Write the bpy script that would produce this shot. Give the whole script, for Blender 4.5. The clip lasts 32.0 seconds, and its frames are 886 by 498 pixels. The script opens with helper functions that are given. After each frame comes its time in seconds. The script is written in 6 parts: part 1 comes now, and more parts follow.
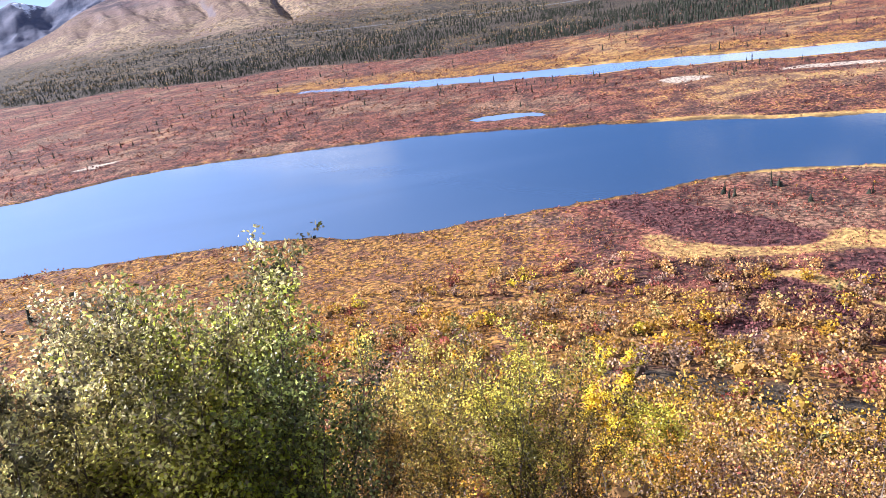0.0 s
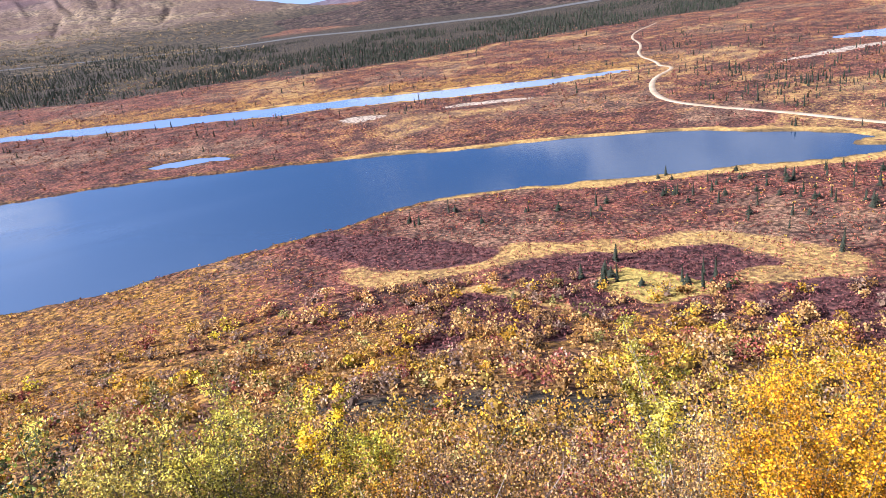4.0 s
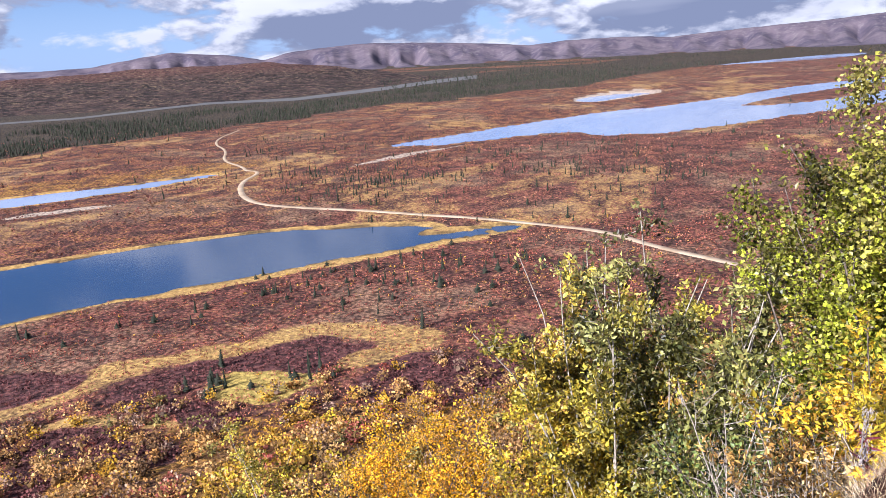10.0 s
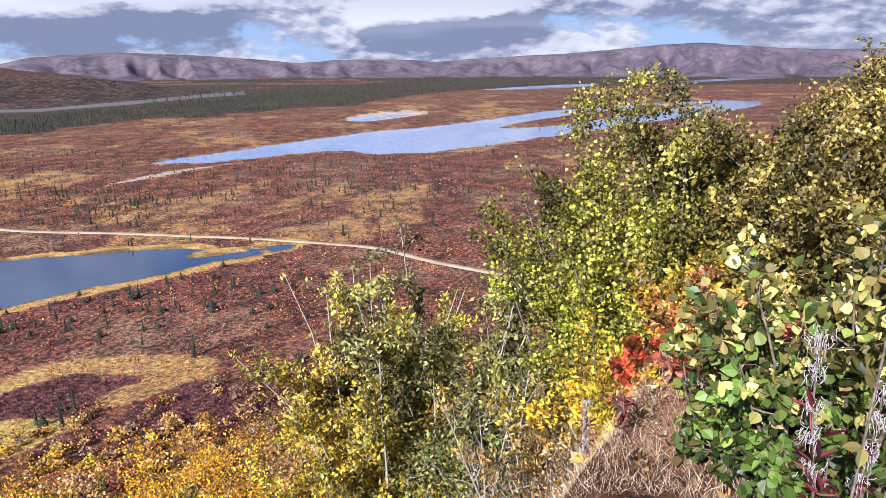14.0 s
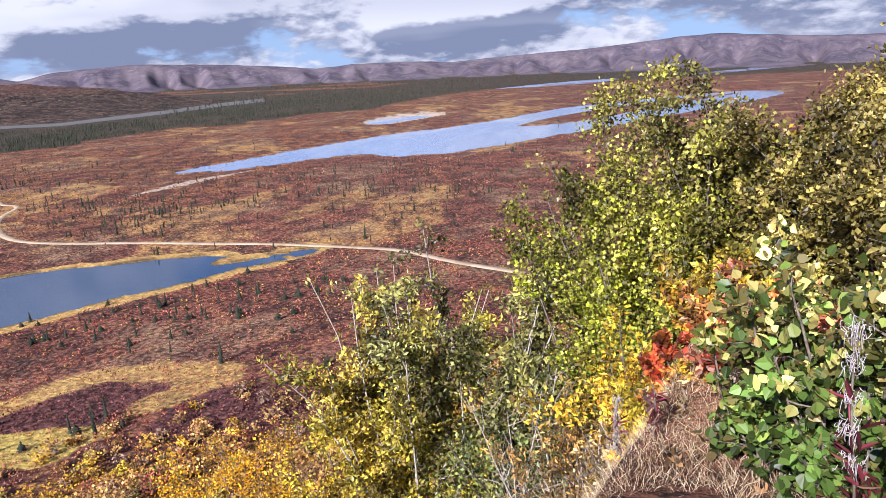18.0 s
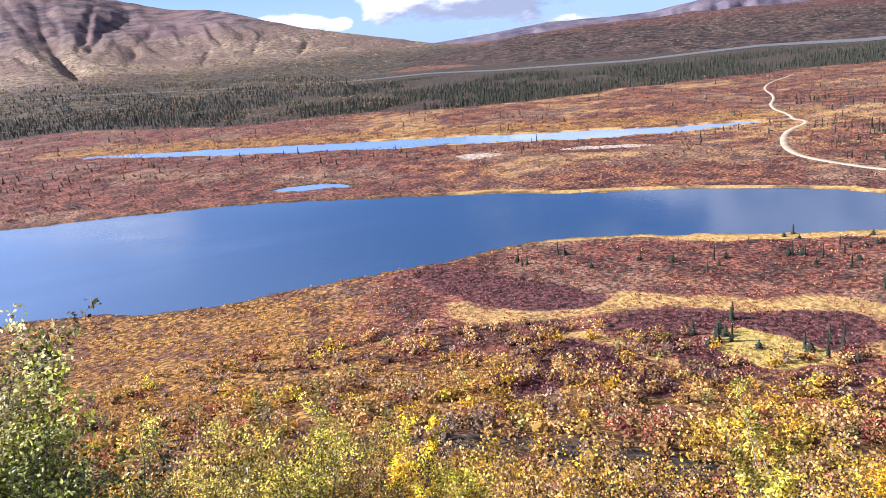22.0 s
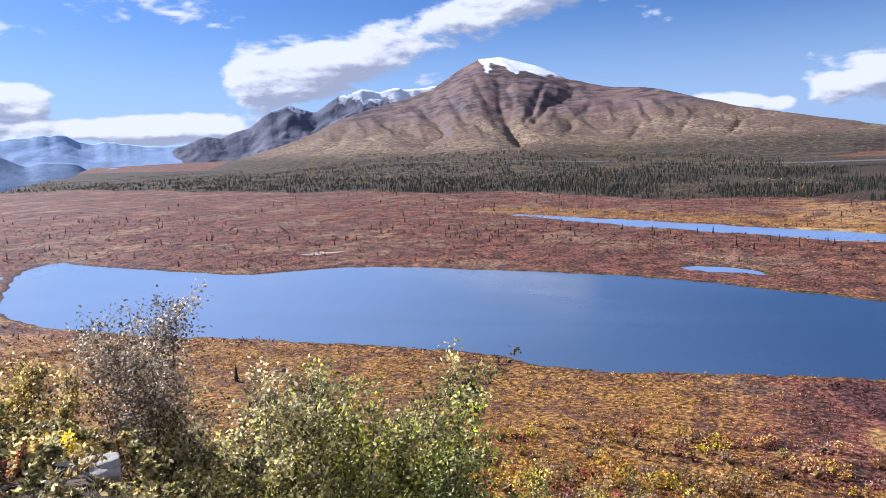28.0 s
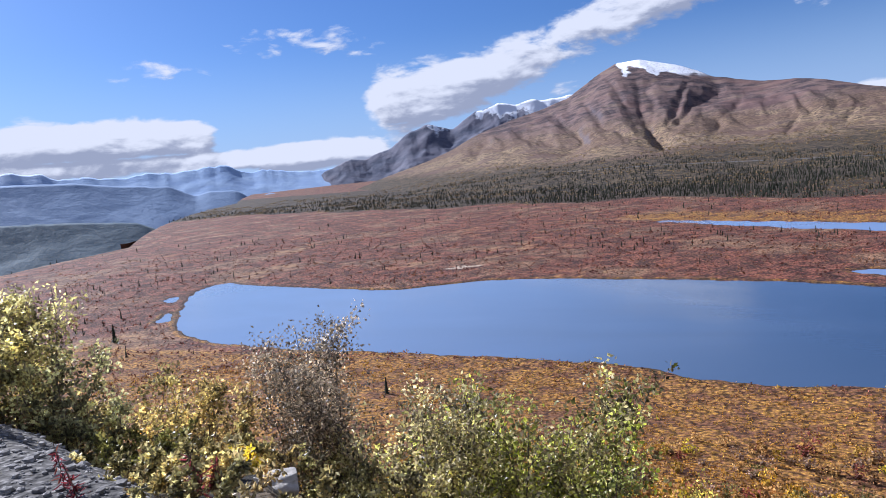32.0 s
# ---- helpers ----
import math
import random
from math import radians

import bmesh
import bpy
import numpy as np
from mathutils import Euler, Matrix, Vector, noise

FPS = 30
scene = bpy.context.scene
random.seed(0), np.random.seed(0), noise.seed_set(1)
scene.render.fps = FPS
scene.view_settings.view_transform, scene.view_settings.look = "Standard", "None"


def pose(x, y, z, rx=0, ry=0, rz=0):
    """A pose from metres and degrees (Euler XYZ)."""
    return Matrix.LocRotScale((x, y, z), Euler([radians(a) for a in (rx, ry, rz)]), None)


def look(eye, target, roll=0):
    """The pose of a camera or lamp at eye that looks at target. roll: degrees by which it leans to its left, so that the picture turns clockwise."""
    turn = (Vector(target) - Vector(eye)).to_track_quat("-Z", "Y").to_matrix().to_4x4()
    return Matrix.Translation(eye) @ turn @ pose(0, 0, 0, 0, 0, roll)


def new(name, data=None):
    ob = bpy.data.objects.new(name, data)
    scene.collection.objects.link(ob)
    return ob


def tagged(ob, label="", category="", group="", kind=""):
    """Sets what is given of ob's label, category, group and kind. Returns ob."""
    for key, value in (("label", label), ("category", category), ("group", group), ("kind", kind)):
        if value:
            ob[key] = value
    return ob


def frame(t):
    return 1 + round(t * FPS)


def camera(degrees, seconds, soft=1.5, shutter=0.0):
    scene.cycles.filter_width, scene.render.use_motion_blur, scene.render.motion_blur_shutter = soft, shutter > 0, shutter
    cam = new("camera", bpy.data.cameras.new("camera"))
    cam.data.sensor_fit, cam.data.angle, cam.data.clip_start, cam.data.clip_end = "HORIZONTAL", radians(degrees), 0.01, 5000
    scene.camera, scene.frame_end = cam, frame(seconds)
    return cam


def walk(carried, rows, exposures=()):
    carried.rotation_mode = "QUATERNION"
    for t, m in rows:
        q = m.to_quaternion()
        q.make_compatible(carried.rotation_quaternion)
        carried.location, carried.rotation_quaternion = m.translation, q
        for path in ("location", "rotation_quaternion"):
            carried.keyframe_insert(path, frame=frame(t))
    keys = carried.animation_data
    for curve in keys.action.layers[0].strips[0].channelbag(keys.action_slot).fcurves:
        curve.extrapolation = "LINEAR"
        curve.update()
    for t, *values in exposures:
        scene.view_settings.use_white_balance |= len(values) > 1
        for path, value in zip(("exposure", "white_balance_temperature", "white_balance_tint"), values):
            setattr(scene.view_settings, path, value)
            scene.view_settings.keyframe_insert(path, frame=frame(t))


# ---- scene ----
# ---------- camera and its walk ----------
cam = camera(64.0, 32.0, soft=0.7)
# seconds, place in metres, turn in degrees; z = 0 is the lake's level
ROWS = [
    (0.0, 0.000, 0.000, 50.000, 69.50, 9.06, -3.37),
    (0.5, 0.015, -0.000, 50.000, 69.80, 9.00, -5.17),
    (1.0, 0.033, -0.001, 50.000, 69.93, 8.86, -7.37),
    (1.5, 0.053, -0.003, 50.000, 69.98, 8.94, -9.99),
    (2.0, 0.075, -0.006, 50.000, 69.95, 8.74, -12.76),
    (2.5, 0.100, -0.011, 50.000, 69.89, 8.29, -15.84),
    (3.0, 0.127, -0.018, 50.000, 69.68, 7.90, -19.33),
    (3.5, 0.158, -0.029, 50.000, 69.46, 7.44, -23.38),
    (4.0, 0.195, -0.044, 50.000, 69.25, 6.88, -28.24),
    (4.5, 0.231, -0.064, 50.000, 69.17, 6.30, -33.23),
    (6.5, 0.315, -0.129, 50.000, 72.08, 4.68, -46.02),
    (7.0, 0.318, -0.132, 50.000, 72.80, 4.65, -46.42),
    (7.5, 0.323, -0.136, 50.000, 73.27, 4.72, -47.24),
    (8.0, 0.332, -0.146, 50.000, 73.57, 4.58, -48.80),
    (8.5, 0.343, -0.159, 50.000, 73.86, 4.34, -50.91),
    (9.0, 0.356, -0.175, 50.000, 74.21, 3.89, -53.47),
    (9.5, 0.371, -0.195, 50.000, 74.50, 3.50, -56.47),
    (10.0, 0.387, -0.220, 50.000, 74.66, 2.93, -60.00),
    (10.5, 0.403, -0.249, 50.000, 74.78, 2.38, -64.08),
    (11.0, 0.417, -0.280, 50.000, 74.97, 1.74, -68.31),
    (11.5, 0.427, -0.309, 50.000, 75.27, 1.03, -72.06),
    (12.0, 0.434, -0.332, 50.000, 75.57, 0.40, -74.92),
    (12.5, 0.438, -0.346, 50.000, 75.73, 0.04, -76.67),
    (13.0, 0.439, -0.353, 50.000, 75.73, -0.05, -77.53),
    (13.5, 0.440, -0.354, 50.000, 75.61, 0.13, -77.76),
    (15.5, 0.440, -0.356, 50.000, 76.17, 1.38, -78.22),
    (16.0, 0.441, -0.360, 50.000, 76.59, 1.64, -78.85),
    (16.5, 0.442, -0.364, 50.000, 76.94, 1.83, -79.41),
    (17.0, 0.442, -0.366, 50.000, 76.91, 1.97, -79.64),
    (17.5, 0.441, -0.360, 50.000, 76.46, 2.12, -79.01),
    (18.0, 0.436, -0.340, 50.000, 75.67, 2.37, -76.52),
    (18.5, 0.425, -0.302, 50.000, 74.82, 2.86, -71.54),
    (19.0, 0.401, -0.246, 50.000, 74.06, 3.64, -64.04),
    (19.5, 0.362, -0.183, 50.000, 73.51, 4.42, -54.95),
    (20.0, 0.313, -0.127, 50.000, 73.06, 5.30, -45.76),
    (20.5, 0.263, -0.085, 50.000, 72.71, 5.88, -37.61),
    (21.0, 0.216, -0.055, 50.000, 72.53, 5.98, -30.61),
    (21.5, 0.171, -0.034, 50.000, 72.71, 5.63, -24.07),
    (22.0, 0.131, -0.020, 50.000, 73.29, 5.11, -18.51),
    (22.5, 0.097, -0.011, 50.000, 74.07, 4.47, -13.68),
    (23.0, 0.067, -0.005, 50.000, 74.77, 3.89, -9.58),
    (23.5, 0.039, -0.002, 50.000, 75.23, 3.41, -5.83),
    (24.0, 0.010, -0.000, 50.000, 75.58, 3.13, -2.13),
    (24.5, -0.019, -0.000, 50.014, 76.09, 3.00, 1.66),
    (25.0, -0.046, -0.002, 50.035, 76.88, 3.05, 5.11),
    (25.5, -0.067, -0.005, 50.052, 77.84, 3.23, 7.92),
    (26.0, -0.083, -0.008, 50.064, 78.87, 3.30, 10.03),
    (26.5, -0.094, -0.010, 50.073, 79.82, 3.25, 11.54),
    (28.5, -0.127, -0.018, 50.099, 81.70, 3.08, 16.00),
    (29.0, -0.146, -0.024, 50.114, 81.80, 3.69, 18.45),
    (29.5, -0.171, -0.034, 50.134, 81.99, 4.62, 21.71),
    (30.0, -0.198, -0.046, 50.150, 82.20, 5.62, 25.32),
    (30.5, -0.221, -0.058, 50.150, 82.36, 6.51, 28.55),
    (31.0, -0.234, -0.065, 50.150, 82.58, 7.04, 30.36),
    (31.5, -0.230, -0.063, 50.150, 82.86, 7.02, 29.90),
    (32.0, -0.199, -0.046, 50.150, 83.29, 6.25, 25.45),
]
walk(cam, [(r[0], pose(*r[1:])) for r in ROWS], exposures=((0.0, 1.80, 5540, 18), (4.5, 1.62, 5540, 18), (7.0, 1.54, 5540, 18), (13.0, 1.22, 5680, 18), (18.0, 1.22, 5680, 18), (20.5, 1.56, 5540, 18), (23.5, 1.66, 5540, 18), (26.0, 1.36, 5540, 17), (29.0, 1.18, 5490, 16), (32.0, 1.02, 5490, 16)))
EYE = 50.0
SUN_AZ, SUN_EL = radians(-74), radians(32)


# ---------- node helper ----------
class Nodes:
    def __init__(self, tree):
        self.t = tree
        tree.nodes.clear()

    def add(self, kind, **kw):
        n = self.t.nodes.new(kind)
        for k, v in kw.items():
            if k.startswith("i_"):
                self.put(n.inputs[k[2:].replace("_", " ")], v)
            elif k.startswith("n") and k[1:].isdigit():
                self.put(n.inputs[int(k[1:])], v)
            else:
                setattr(n, k, v)
        return n

    def put(self, socket, v):
        if isinstance(v, bpy.types.NodeSocket):
            self.t.links.new(v, socket)
        elif isinstance(v, tuple) and len(v) == 3 and socket.type == "RGBA":
            socket.default_value = (*v, 1)
        else:
            socket.default_value = v

    def math(self, op, a, b=0.0, c=0.0, clamp=False):
        return self.add("ShaderNodeMath", operation=op, use_clamp=clamp, n0=a, n1=b, n2=c).outputs[0]

    def ramp(self, v, lo, hi, out_lo=0.0, out_hi=1.0):
        return self.add("ShaderNodeMapRange", interpolation_type="SMOOTHSTEP", n0=v, n1=lo, n2=hi, n3=out_lo, n4=out_hi).outputs[0]

    def mix(self, f, a, b, blend="MIX"):
        n = self.add("ShaderNodeMix", data_type="RGBA", blend_type=blend)
        self.put(n.inputs[0], f), self.put(n.inputs[6], a), self.put(n.inputs[7], b)
        return n.outputs[2]

    def noise(self, vec, scale, detail=4.0, rough=0.55, dist=0.0):
        return self.add("ShaderNodeTexNoise", i_Vector=vec, i_Scale=scale, i_Detail=detail, i_Roughness=rough, i_Distortion=dist).outputs["Fac"]


def material(name):
    m = bpy.data.materials.new(name)
    m.use_nodes = True
    return m, Nodes(m.node_tree)


def finish(n, colour, rough=0.8, metal=0.0, bump=None, strength=0.4, distance=0.1, spec=0.3, thin=0.0):
    p = n.add("ShaderNodeBsdfPrincipled", i_Base_Color=colour, i_Roughness=rough, i_Metallic=metal)
    p.inputs["Specular IOR Level"].default_value = spec
    if bump is not None:
        n.put(p.inputs["Normal"], n.add("ShaderNodeBump", i_Strength=strength, i_Distance=distance, i_Height=bump).outputs[0])
    shader = p.outputs[0]
    if thin:
        tr = n.add("ShaderNodeBsdfTranslucent", i_Color=colour)
        shader = n.add("ShaderNodeMixShader", n0=thin, n1=shader, n2=tr.outputs[0]).outputs[0]
    n.add("ShaderNodeOutputMaterial", i_Surface=shader)


# ---------- world: sky with clouds, and the sun ----------
def build_sky():
    w = bpy.data.worlds.new("sky")
    w.use_nodes = True
    scene.world = w
    n = Nodes(w.node_tree)
    sky = n.add("ShaderNodeTexSky", sky_type="NISHITA", sun_disc=False, sun_elevation=SUN_EL, sun_rotation=SUN_AZ, air_density=1.0, dust_density=0.6, ozone_density=1.6)
    way = n.add("ShaderNodeTexCoord").outputs["Generated"]
    xyz = n.add("ShaderNodeSeparateXYZ", n0=way)
    az = n.math("MULTIPLY", n.math("ARCTAN2", xyz.outputs[0], xyz.outputs[1]), 57.2958)
    el = n.math("MULTIPLY", n.math("ARCSINE", xyz.outputs[2]), 57.2958)

    def bank(az, el, a0, e0, a1, e1, width):
        """Closeness to a line of cumulus from (a0, e0) to (a1, e1), in degrees."""
        dx, dy = a1 - a0, e1 - e0
        ll = dx * dx + dy * dy
        px, py = n.math("SUBTRACT", az, a0), n.math("SUBTRACT", el, e0)
        s = n.math("DIVIDE", n.math("ADD", n.math("MULTIPLY", px, dx), n.math("MULTIPLY", py, dy)), ll, clamp=True)
        qx, qy = n.math("SUBTRACT", px, n.math("MULTIPLY", s, dx)), n.math("SUBTRACT", py, n.math("MULTIPLY", s, dy))
        d = n.math("SQRT", n.math("ADD", n.math("MULTIPLY", n.math("MULTIPLY", qx, qx), 0.6), n.math("MULTIPLY", qy, qy)))
        return n.ramp(d, 0.0, width, 1.0, 0.0)

    def field(az, el):
        """How deep in cloud a direction is: banks of cumulus broken up by noise."""
        flat = n.add("ShaderNodeCombineXYZ", n0=n.math("MULTIPLY", az, 0.8), n1=n.math("MULTIPLY", el, 1.9), n2=0.0).outputs[0]
        puff, fine = n.noise(flat, 0.085, 2.0, 0.45, 0.2), n.noise(flat, 0.36, 9.0, 0.6, 0.3)

        m = bank(az, el, -28.5, 5.2, -5, 11.4, 3.4)
        for line in ((-66, 4.4, -44, 4.1, 2.7), (-57, 2.6, -31, 1.9, 1.6), (5, 2.0, 11, 1.6, 1.3), (14, 2.4, 28, 3.8, 2.6), (22, 6.5, 44, 9.5, 4.0), (47, 3.8, 60, 4.4, 2.4), (72, 3.6, 84, 4.2, 1.8)):
            m = n.math("MAXIMUM", m, bank(az, el, *line))
        cover = n.math("ADD", n.math("MULTIPLY", n.ramp(az, 14, 46), 0.42), n.math("MULTIPLY", n.ramp(el, 18, 40), 0.12))
        rough = n.math("ADD", n.math("MULTIPLY", n.math("SUBTRACT", puff, 0.5), 1.45), n.math("MULTIPLY", n.math("SUBTRACT", fine, 0.5), 0.72))
        bent = n.add("ShaderNodeVectorMath", operation="MULTIPLY_ADD", n0=n.add("ShaderNodeTexNoise", i_Vector=flat, i_Scale=0.7, i_Detail=4.0).outputs[1], n1=(1.6, 1.6, 0.0), n2=flat).outputs[0]
        lumps = n.add("ShaderNodeTexVoronoi", i_Vector=bent, i_Scale=0.42).outputs["Distance"]
        small = n.add("ShaderNodeTexVoronoi", i_Vector=bent, i_Scale=1.15).outputs["Distance"]
        billow = n.math("ADD", n.math("MULTIPLY", n.math("SUBTRACT", 0.45, lumps), 0.16), n.math("MULTIPLY", n.math("SUBTRACT", 0.45, small), 0.10))
        rough = n.math("ADD", rough, billow)
        return n.math("ADD", rough, n.math("ADD", n.math("MULTIPLY", m, 0.66), cover))

    depth = field(az, el)
    above = field(n.math("SUBTRACT", az, 0.9), n.math("ADD", el, 1.4))
    close = field(n.math("SUBTRACT", az, 0.3), n.math("ADD", el, 0.38))
    mask = n.ramp(depth, 0.19, 0.38)
    slope = n.math("ADD", n.math("MULTIPLY", n.math("SUBTRACT", above, depth), 1.7), n.math("MULTIPLY", n.math("SUBTRACT", close, depth), 2.0))
    shade = n.ramp(n.math("ADD", slope, n.math("MULTIPLY", depth, 0.6)), -0.25, 0.75)
    shade = n.math("MULTIPLY", shade, n.ramp(az, -40, 50, 0.9, 1.0))
    broad = n.add("ShaderNodeCombineXYZ", n0=n.math("MULTIPLY", az, 0.5), n1=n.math("MULTIPLY", el, 2.2), n2=7.0).outputs[0]
    mass = n.math("MULTIPLY", n.ramp(n.noise(broad, 0.12, 3.0, 0.5, 0.3), 0.38, 0.62), n.ramp(az, 10, 50, 0.0, 0.5))
    heavy = bank(az, el, 60, 5.4, 96, 4.9, 2.2)
    mass = n.math("ADD", n.math("MULTIPLY", mass, 0.5), n.math("MULTIPLY", heavy, 0.26))
    shade = n.math("ADD", n.math("MULTIPLY", shade, 0.85), mass, clamp=True)
    white = n.mix(shade, (6.6, 6.55, 6.6), (1.9, 2.15, 2.9))
    low = n.ramp(el, 0.0, 11.0, 1.0, 0.0)
    clear = n.mix(1.0, sky.outputs[0], (0.33, 0.46, 0.70), "MULTIPLY")
    air = n.mix(n.math("MULTIPLY", low, 0.7), clear, (3.7, 4.9, 6.8))
    colour = n.mix(mask, air, white)
    bg = n.add("ShaderNodeBackground", i_Color=colour, i_Strength=0.060)
    n.add("ShaderNodeOutputWorld", i_Surface=bg.outputs[0])


build_sky()
sun = new("sun", bpy.data.lights.new("sun", "SUN"))
sun.data.energy, sun.data.angle, sun.data.color = 5.0, radians(0.6), (1.0, 0.94, 0.85)
sun.matrix_world = look((math.sin(SUN_AZ) * 400 * math.cos(SUN_EL), math.cos(SUN_AZ) * 400 * math.cos(SUN_EL), 400 * math.sin(SUN_EL)), (0, 0, 0))


# ---------- plan: noise, lakes, heights ----------
def vnoise(x, y, seed=0):
    """Smooth value noise in 0..1 for arrays."""
    xi, yi = np.floor(x).astype(np.int64), np.floor(y).astype(np.int64)
    fx, fy = x - xi, y - yi
    fx, fy = fx * fx * (3 - 2 * fx), fy * fy * (3 - 2 * fy)

    def h(a, b):
        k = (a * 374761393 + b * 668265263 + seed * 974634777) & 0xFFFFFFFF
        k = ((k ^ (k >> 13)) * 1274126177) & 0xFFFFFFFF
        return ((k ^ (k >> 16)) & 0xFFFF) / 65535.0

    a, b = h(xi, yi) * (1 - fx) + h(xi + 1, yi) * fx, h(xi, yi + 1) * (1 - fx) + h(xi + 1, yi + 1) * fx
    return a * (1 - fy) + b * fy


def fbm(x, y, size, octaves=4, seed=0):
    total, amp, norm = 0.0, 1.0, 0.0
    for o in range(octaves):
        total = total + amp * vnoise(x / size + 31.7 * o, y / size - 17.3 * o, seed + o)
        norm, amp, size = norm + amp, amp * 0.5, size / 2
    return total / norm


def step(v, lo, hi):
    t = np.clip((v - lo) / (hi - lo), 0, 1)
    return t * t * (3 - 2 * t)


def rounded(points, closed=True, times=2):
    """Corner-cut outline of a few control points."""
    p = np.array(points, float)
    for _ in range(times):
        q = np.roll(p, -1, 0) if closed else p[1:]
        a = p if closed else p[:-1]
        cut = np.stack([0.75 * a + 0.25 * q, 0.25 * a + 0.75 * q], 1).reshape(-1, 2)
        p = cut if closed else np.vstack([p[:1], cut, p[-1:]])
    return p


def to_line(x, y, line, closed=True, reach=60.0):
    """Distance to a line, below zero inside when closed; 'reach' beyond its box."""
    out = np.full(x.shape, reach)
    lo, hi = line.min(0) - reach, line.max(0) + reach
    near = (x > lo[0]) & (x < hi[0]) & (y > lo[1]) & (y < hi[1])
    px, py = x[near], y[near]
    if not px.size:
        return out
    d, inside = np.full(px.shape, 1e9), np.zeros(px.shape, bool)
    ends = np.roll(line, -1, 0) if closed else line[1:]
    for (ax, ay), (bx, by) in zip(line, ends):
        ex, ey = bx - ax, by - ay
        s = np.clip(((px - ax) * ex + (py - ay) * ey) / (ex * ex + ey * ey + 1e-9), 0, 1)
        d = np.minimum(d, np.hypot(px - ax - s * ex, py - ay - s * ey))
        if closed and abs(ey) > 1e-9:
            inside ^= ((ay > py) != (by > py)) & (px < (bx - ax) * (py - ay) / ey + ax)
    out[near] = np.minimum(np.where(inside, -d, d), reach)
    return out


LAKE = rounded([(-279, 269), (-276, 293), (-255, 281), (-199, 267), (-153, 256), (-134, 266), (-107, 277), (-35, 263), (9, 253), (52, 227), (84, 209), (98, 194),
                (129, 178), (156, 155), (170, 131), (180, 110), (172, 103), (165, 98), (150, 107), (131, 120), (110, 131), (88, 147), (75, 152), (61, 152),
                (40, 149), (27, 151), (-2, 149), (-17, 151), (-38, 162), (-90, 166), (-145, 168), (-190, 178), (-218, 198)])
CHANNEL = rounded([(-92, 480), (-30, 442), (27, 405), (134, 336), (163, 311), (207, 281), (250, 262), (198, 266), (154, 291), (122, 313), (25, 376), (-39, 430)])
POND = rounded([(17, 272), (25, 275), (37, 270), (47, 259), (43, 255), (37, 262), (33, 259), (27, 264), (22, 264)])
BIG_LAKE = rounded([(334, 243), (393, 224), (535, 186), (616, 130), (726, 94), (878, 44), (1011, -69), (1150, -190), (1060, -230), (860, -140), (640, -20), (587, 0),
                    (488, 60), (422, 93), (400, 133), (429, 150), (405, 172), (355, 200)])
SPIT = rounded([(586, 94), (774, 36), (960, -72), (1120, -200), (900, -80), (650, 20), (608, 52)])
FAR_LAKE = rounded([(1500, 290), (1700, 235), (1904, 171), (2260, 0), (1890, 20), (1640, 120)])
FARTHER_LAKE = rounded([(2190, -224), (2503, -238), (3500, -760), (3400, -860), (2700, -480)])
SIDE_POND = rounded([(-231, 199), (-225, 203), (-233, 212), (-245, 220), (-236, 208)])
SIDE_POND_2 = rounded([(-262, 240), (-272, 253), (-277, 252), (-270, 240)])
MARSH_POND = rounded([(645, 222), (688, 250), (757, 232), (780, 190), (700, 205)])
CREEK = rounded([(165, 99), (172, 104), (186, 90), (190, 84), (182, 84), (172, 92)])
ISLETS = [rounded(p) for p in ([(166, 108), (173, 110), (180, 106), (182, 98), (178, 94), (174, 99), (170, 102)], [(163, 97), (166, 98), (167, 95), (164, 94)], [(168, 94), (171, 95), (172, 92), (169, 91)], [(178, 92), (182, 90), (181, 88), (177, 89)])]
LAKES = (LAKE, CHANNEL, POND, BIG_LAKE, FAR_LAKE, FARTHER_LAKE, SIDE_POND, SIDE_POND_2, MARSH_POND, CREEK)
ROAD = rounded([(160, 20), (166, 34), (174, 45), (185, 58), (191, 85), (190, 110), (188, 145), (183, 170), (184, 190), (199, 211), (219, 229), (238, 239), (247, 248), (247, 256), (256, 266), (266, 292),
                (296, 319), (329, 369), (390, 406)], closed=False)
STRAW = rounded([(65, 110), (73, 101), (83, 93), (90, 91), (97, 86), (101, 75), (102, 63), (98, 58), (91, 56), (83, 62), (77, 64), (80, 69), (87, 73), (92, 68), (92, 75), (91, 81), (82, 86), (75, 88), (72, 94), (63, 98), (56, 98),
                 (50, 99), (42, 100), (36, 106), (35, 119), (39, 121), (44, 110), (53, 103), (61, 104)])
MAROON = [rounded(p) for p in ([(35, 147), (41, 148), (48, 139), (55, 125), (60, 113), (63, 106), (59, 103), (53, 103), (46, 109), (41, 120), (38, 131)],
                               [(54, 92), (59, 95), (66, 96), (73, 93), (75, 88), (82, 86), (89, 83), (93, 78), (91, 74), (93, 69), (90, 67), (86, 72), (80, 68), (76, 70), (75, 80), (72, 86), (64, 83), (58, 84), (54, 88)],
                               [(38, 89), (46, 90), (50, 85), (51, 78), (49, 68), (45, 60), (41, 64), (43, 79), (42, 84)],
                               [(26, 76), (35, 84), (42, 84), (39, 73), (31, 66), (26, 66)],
                               [(58, 82), (61, 80), (62, 71), (60, 66), (55, 64), (55, 71)],
                               [(74, 61), (83, 62), (91, 60), (91, 53), (91, 47), (93, 42), (83, 38), (73, 42), (71, 49), (71, 56)])]
SWATH = rounded([(45, 94), (52, 91), (54, 83), (56, 76), (54, 74), (52, 79), (50, 88)])
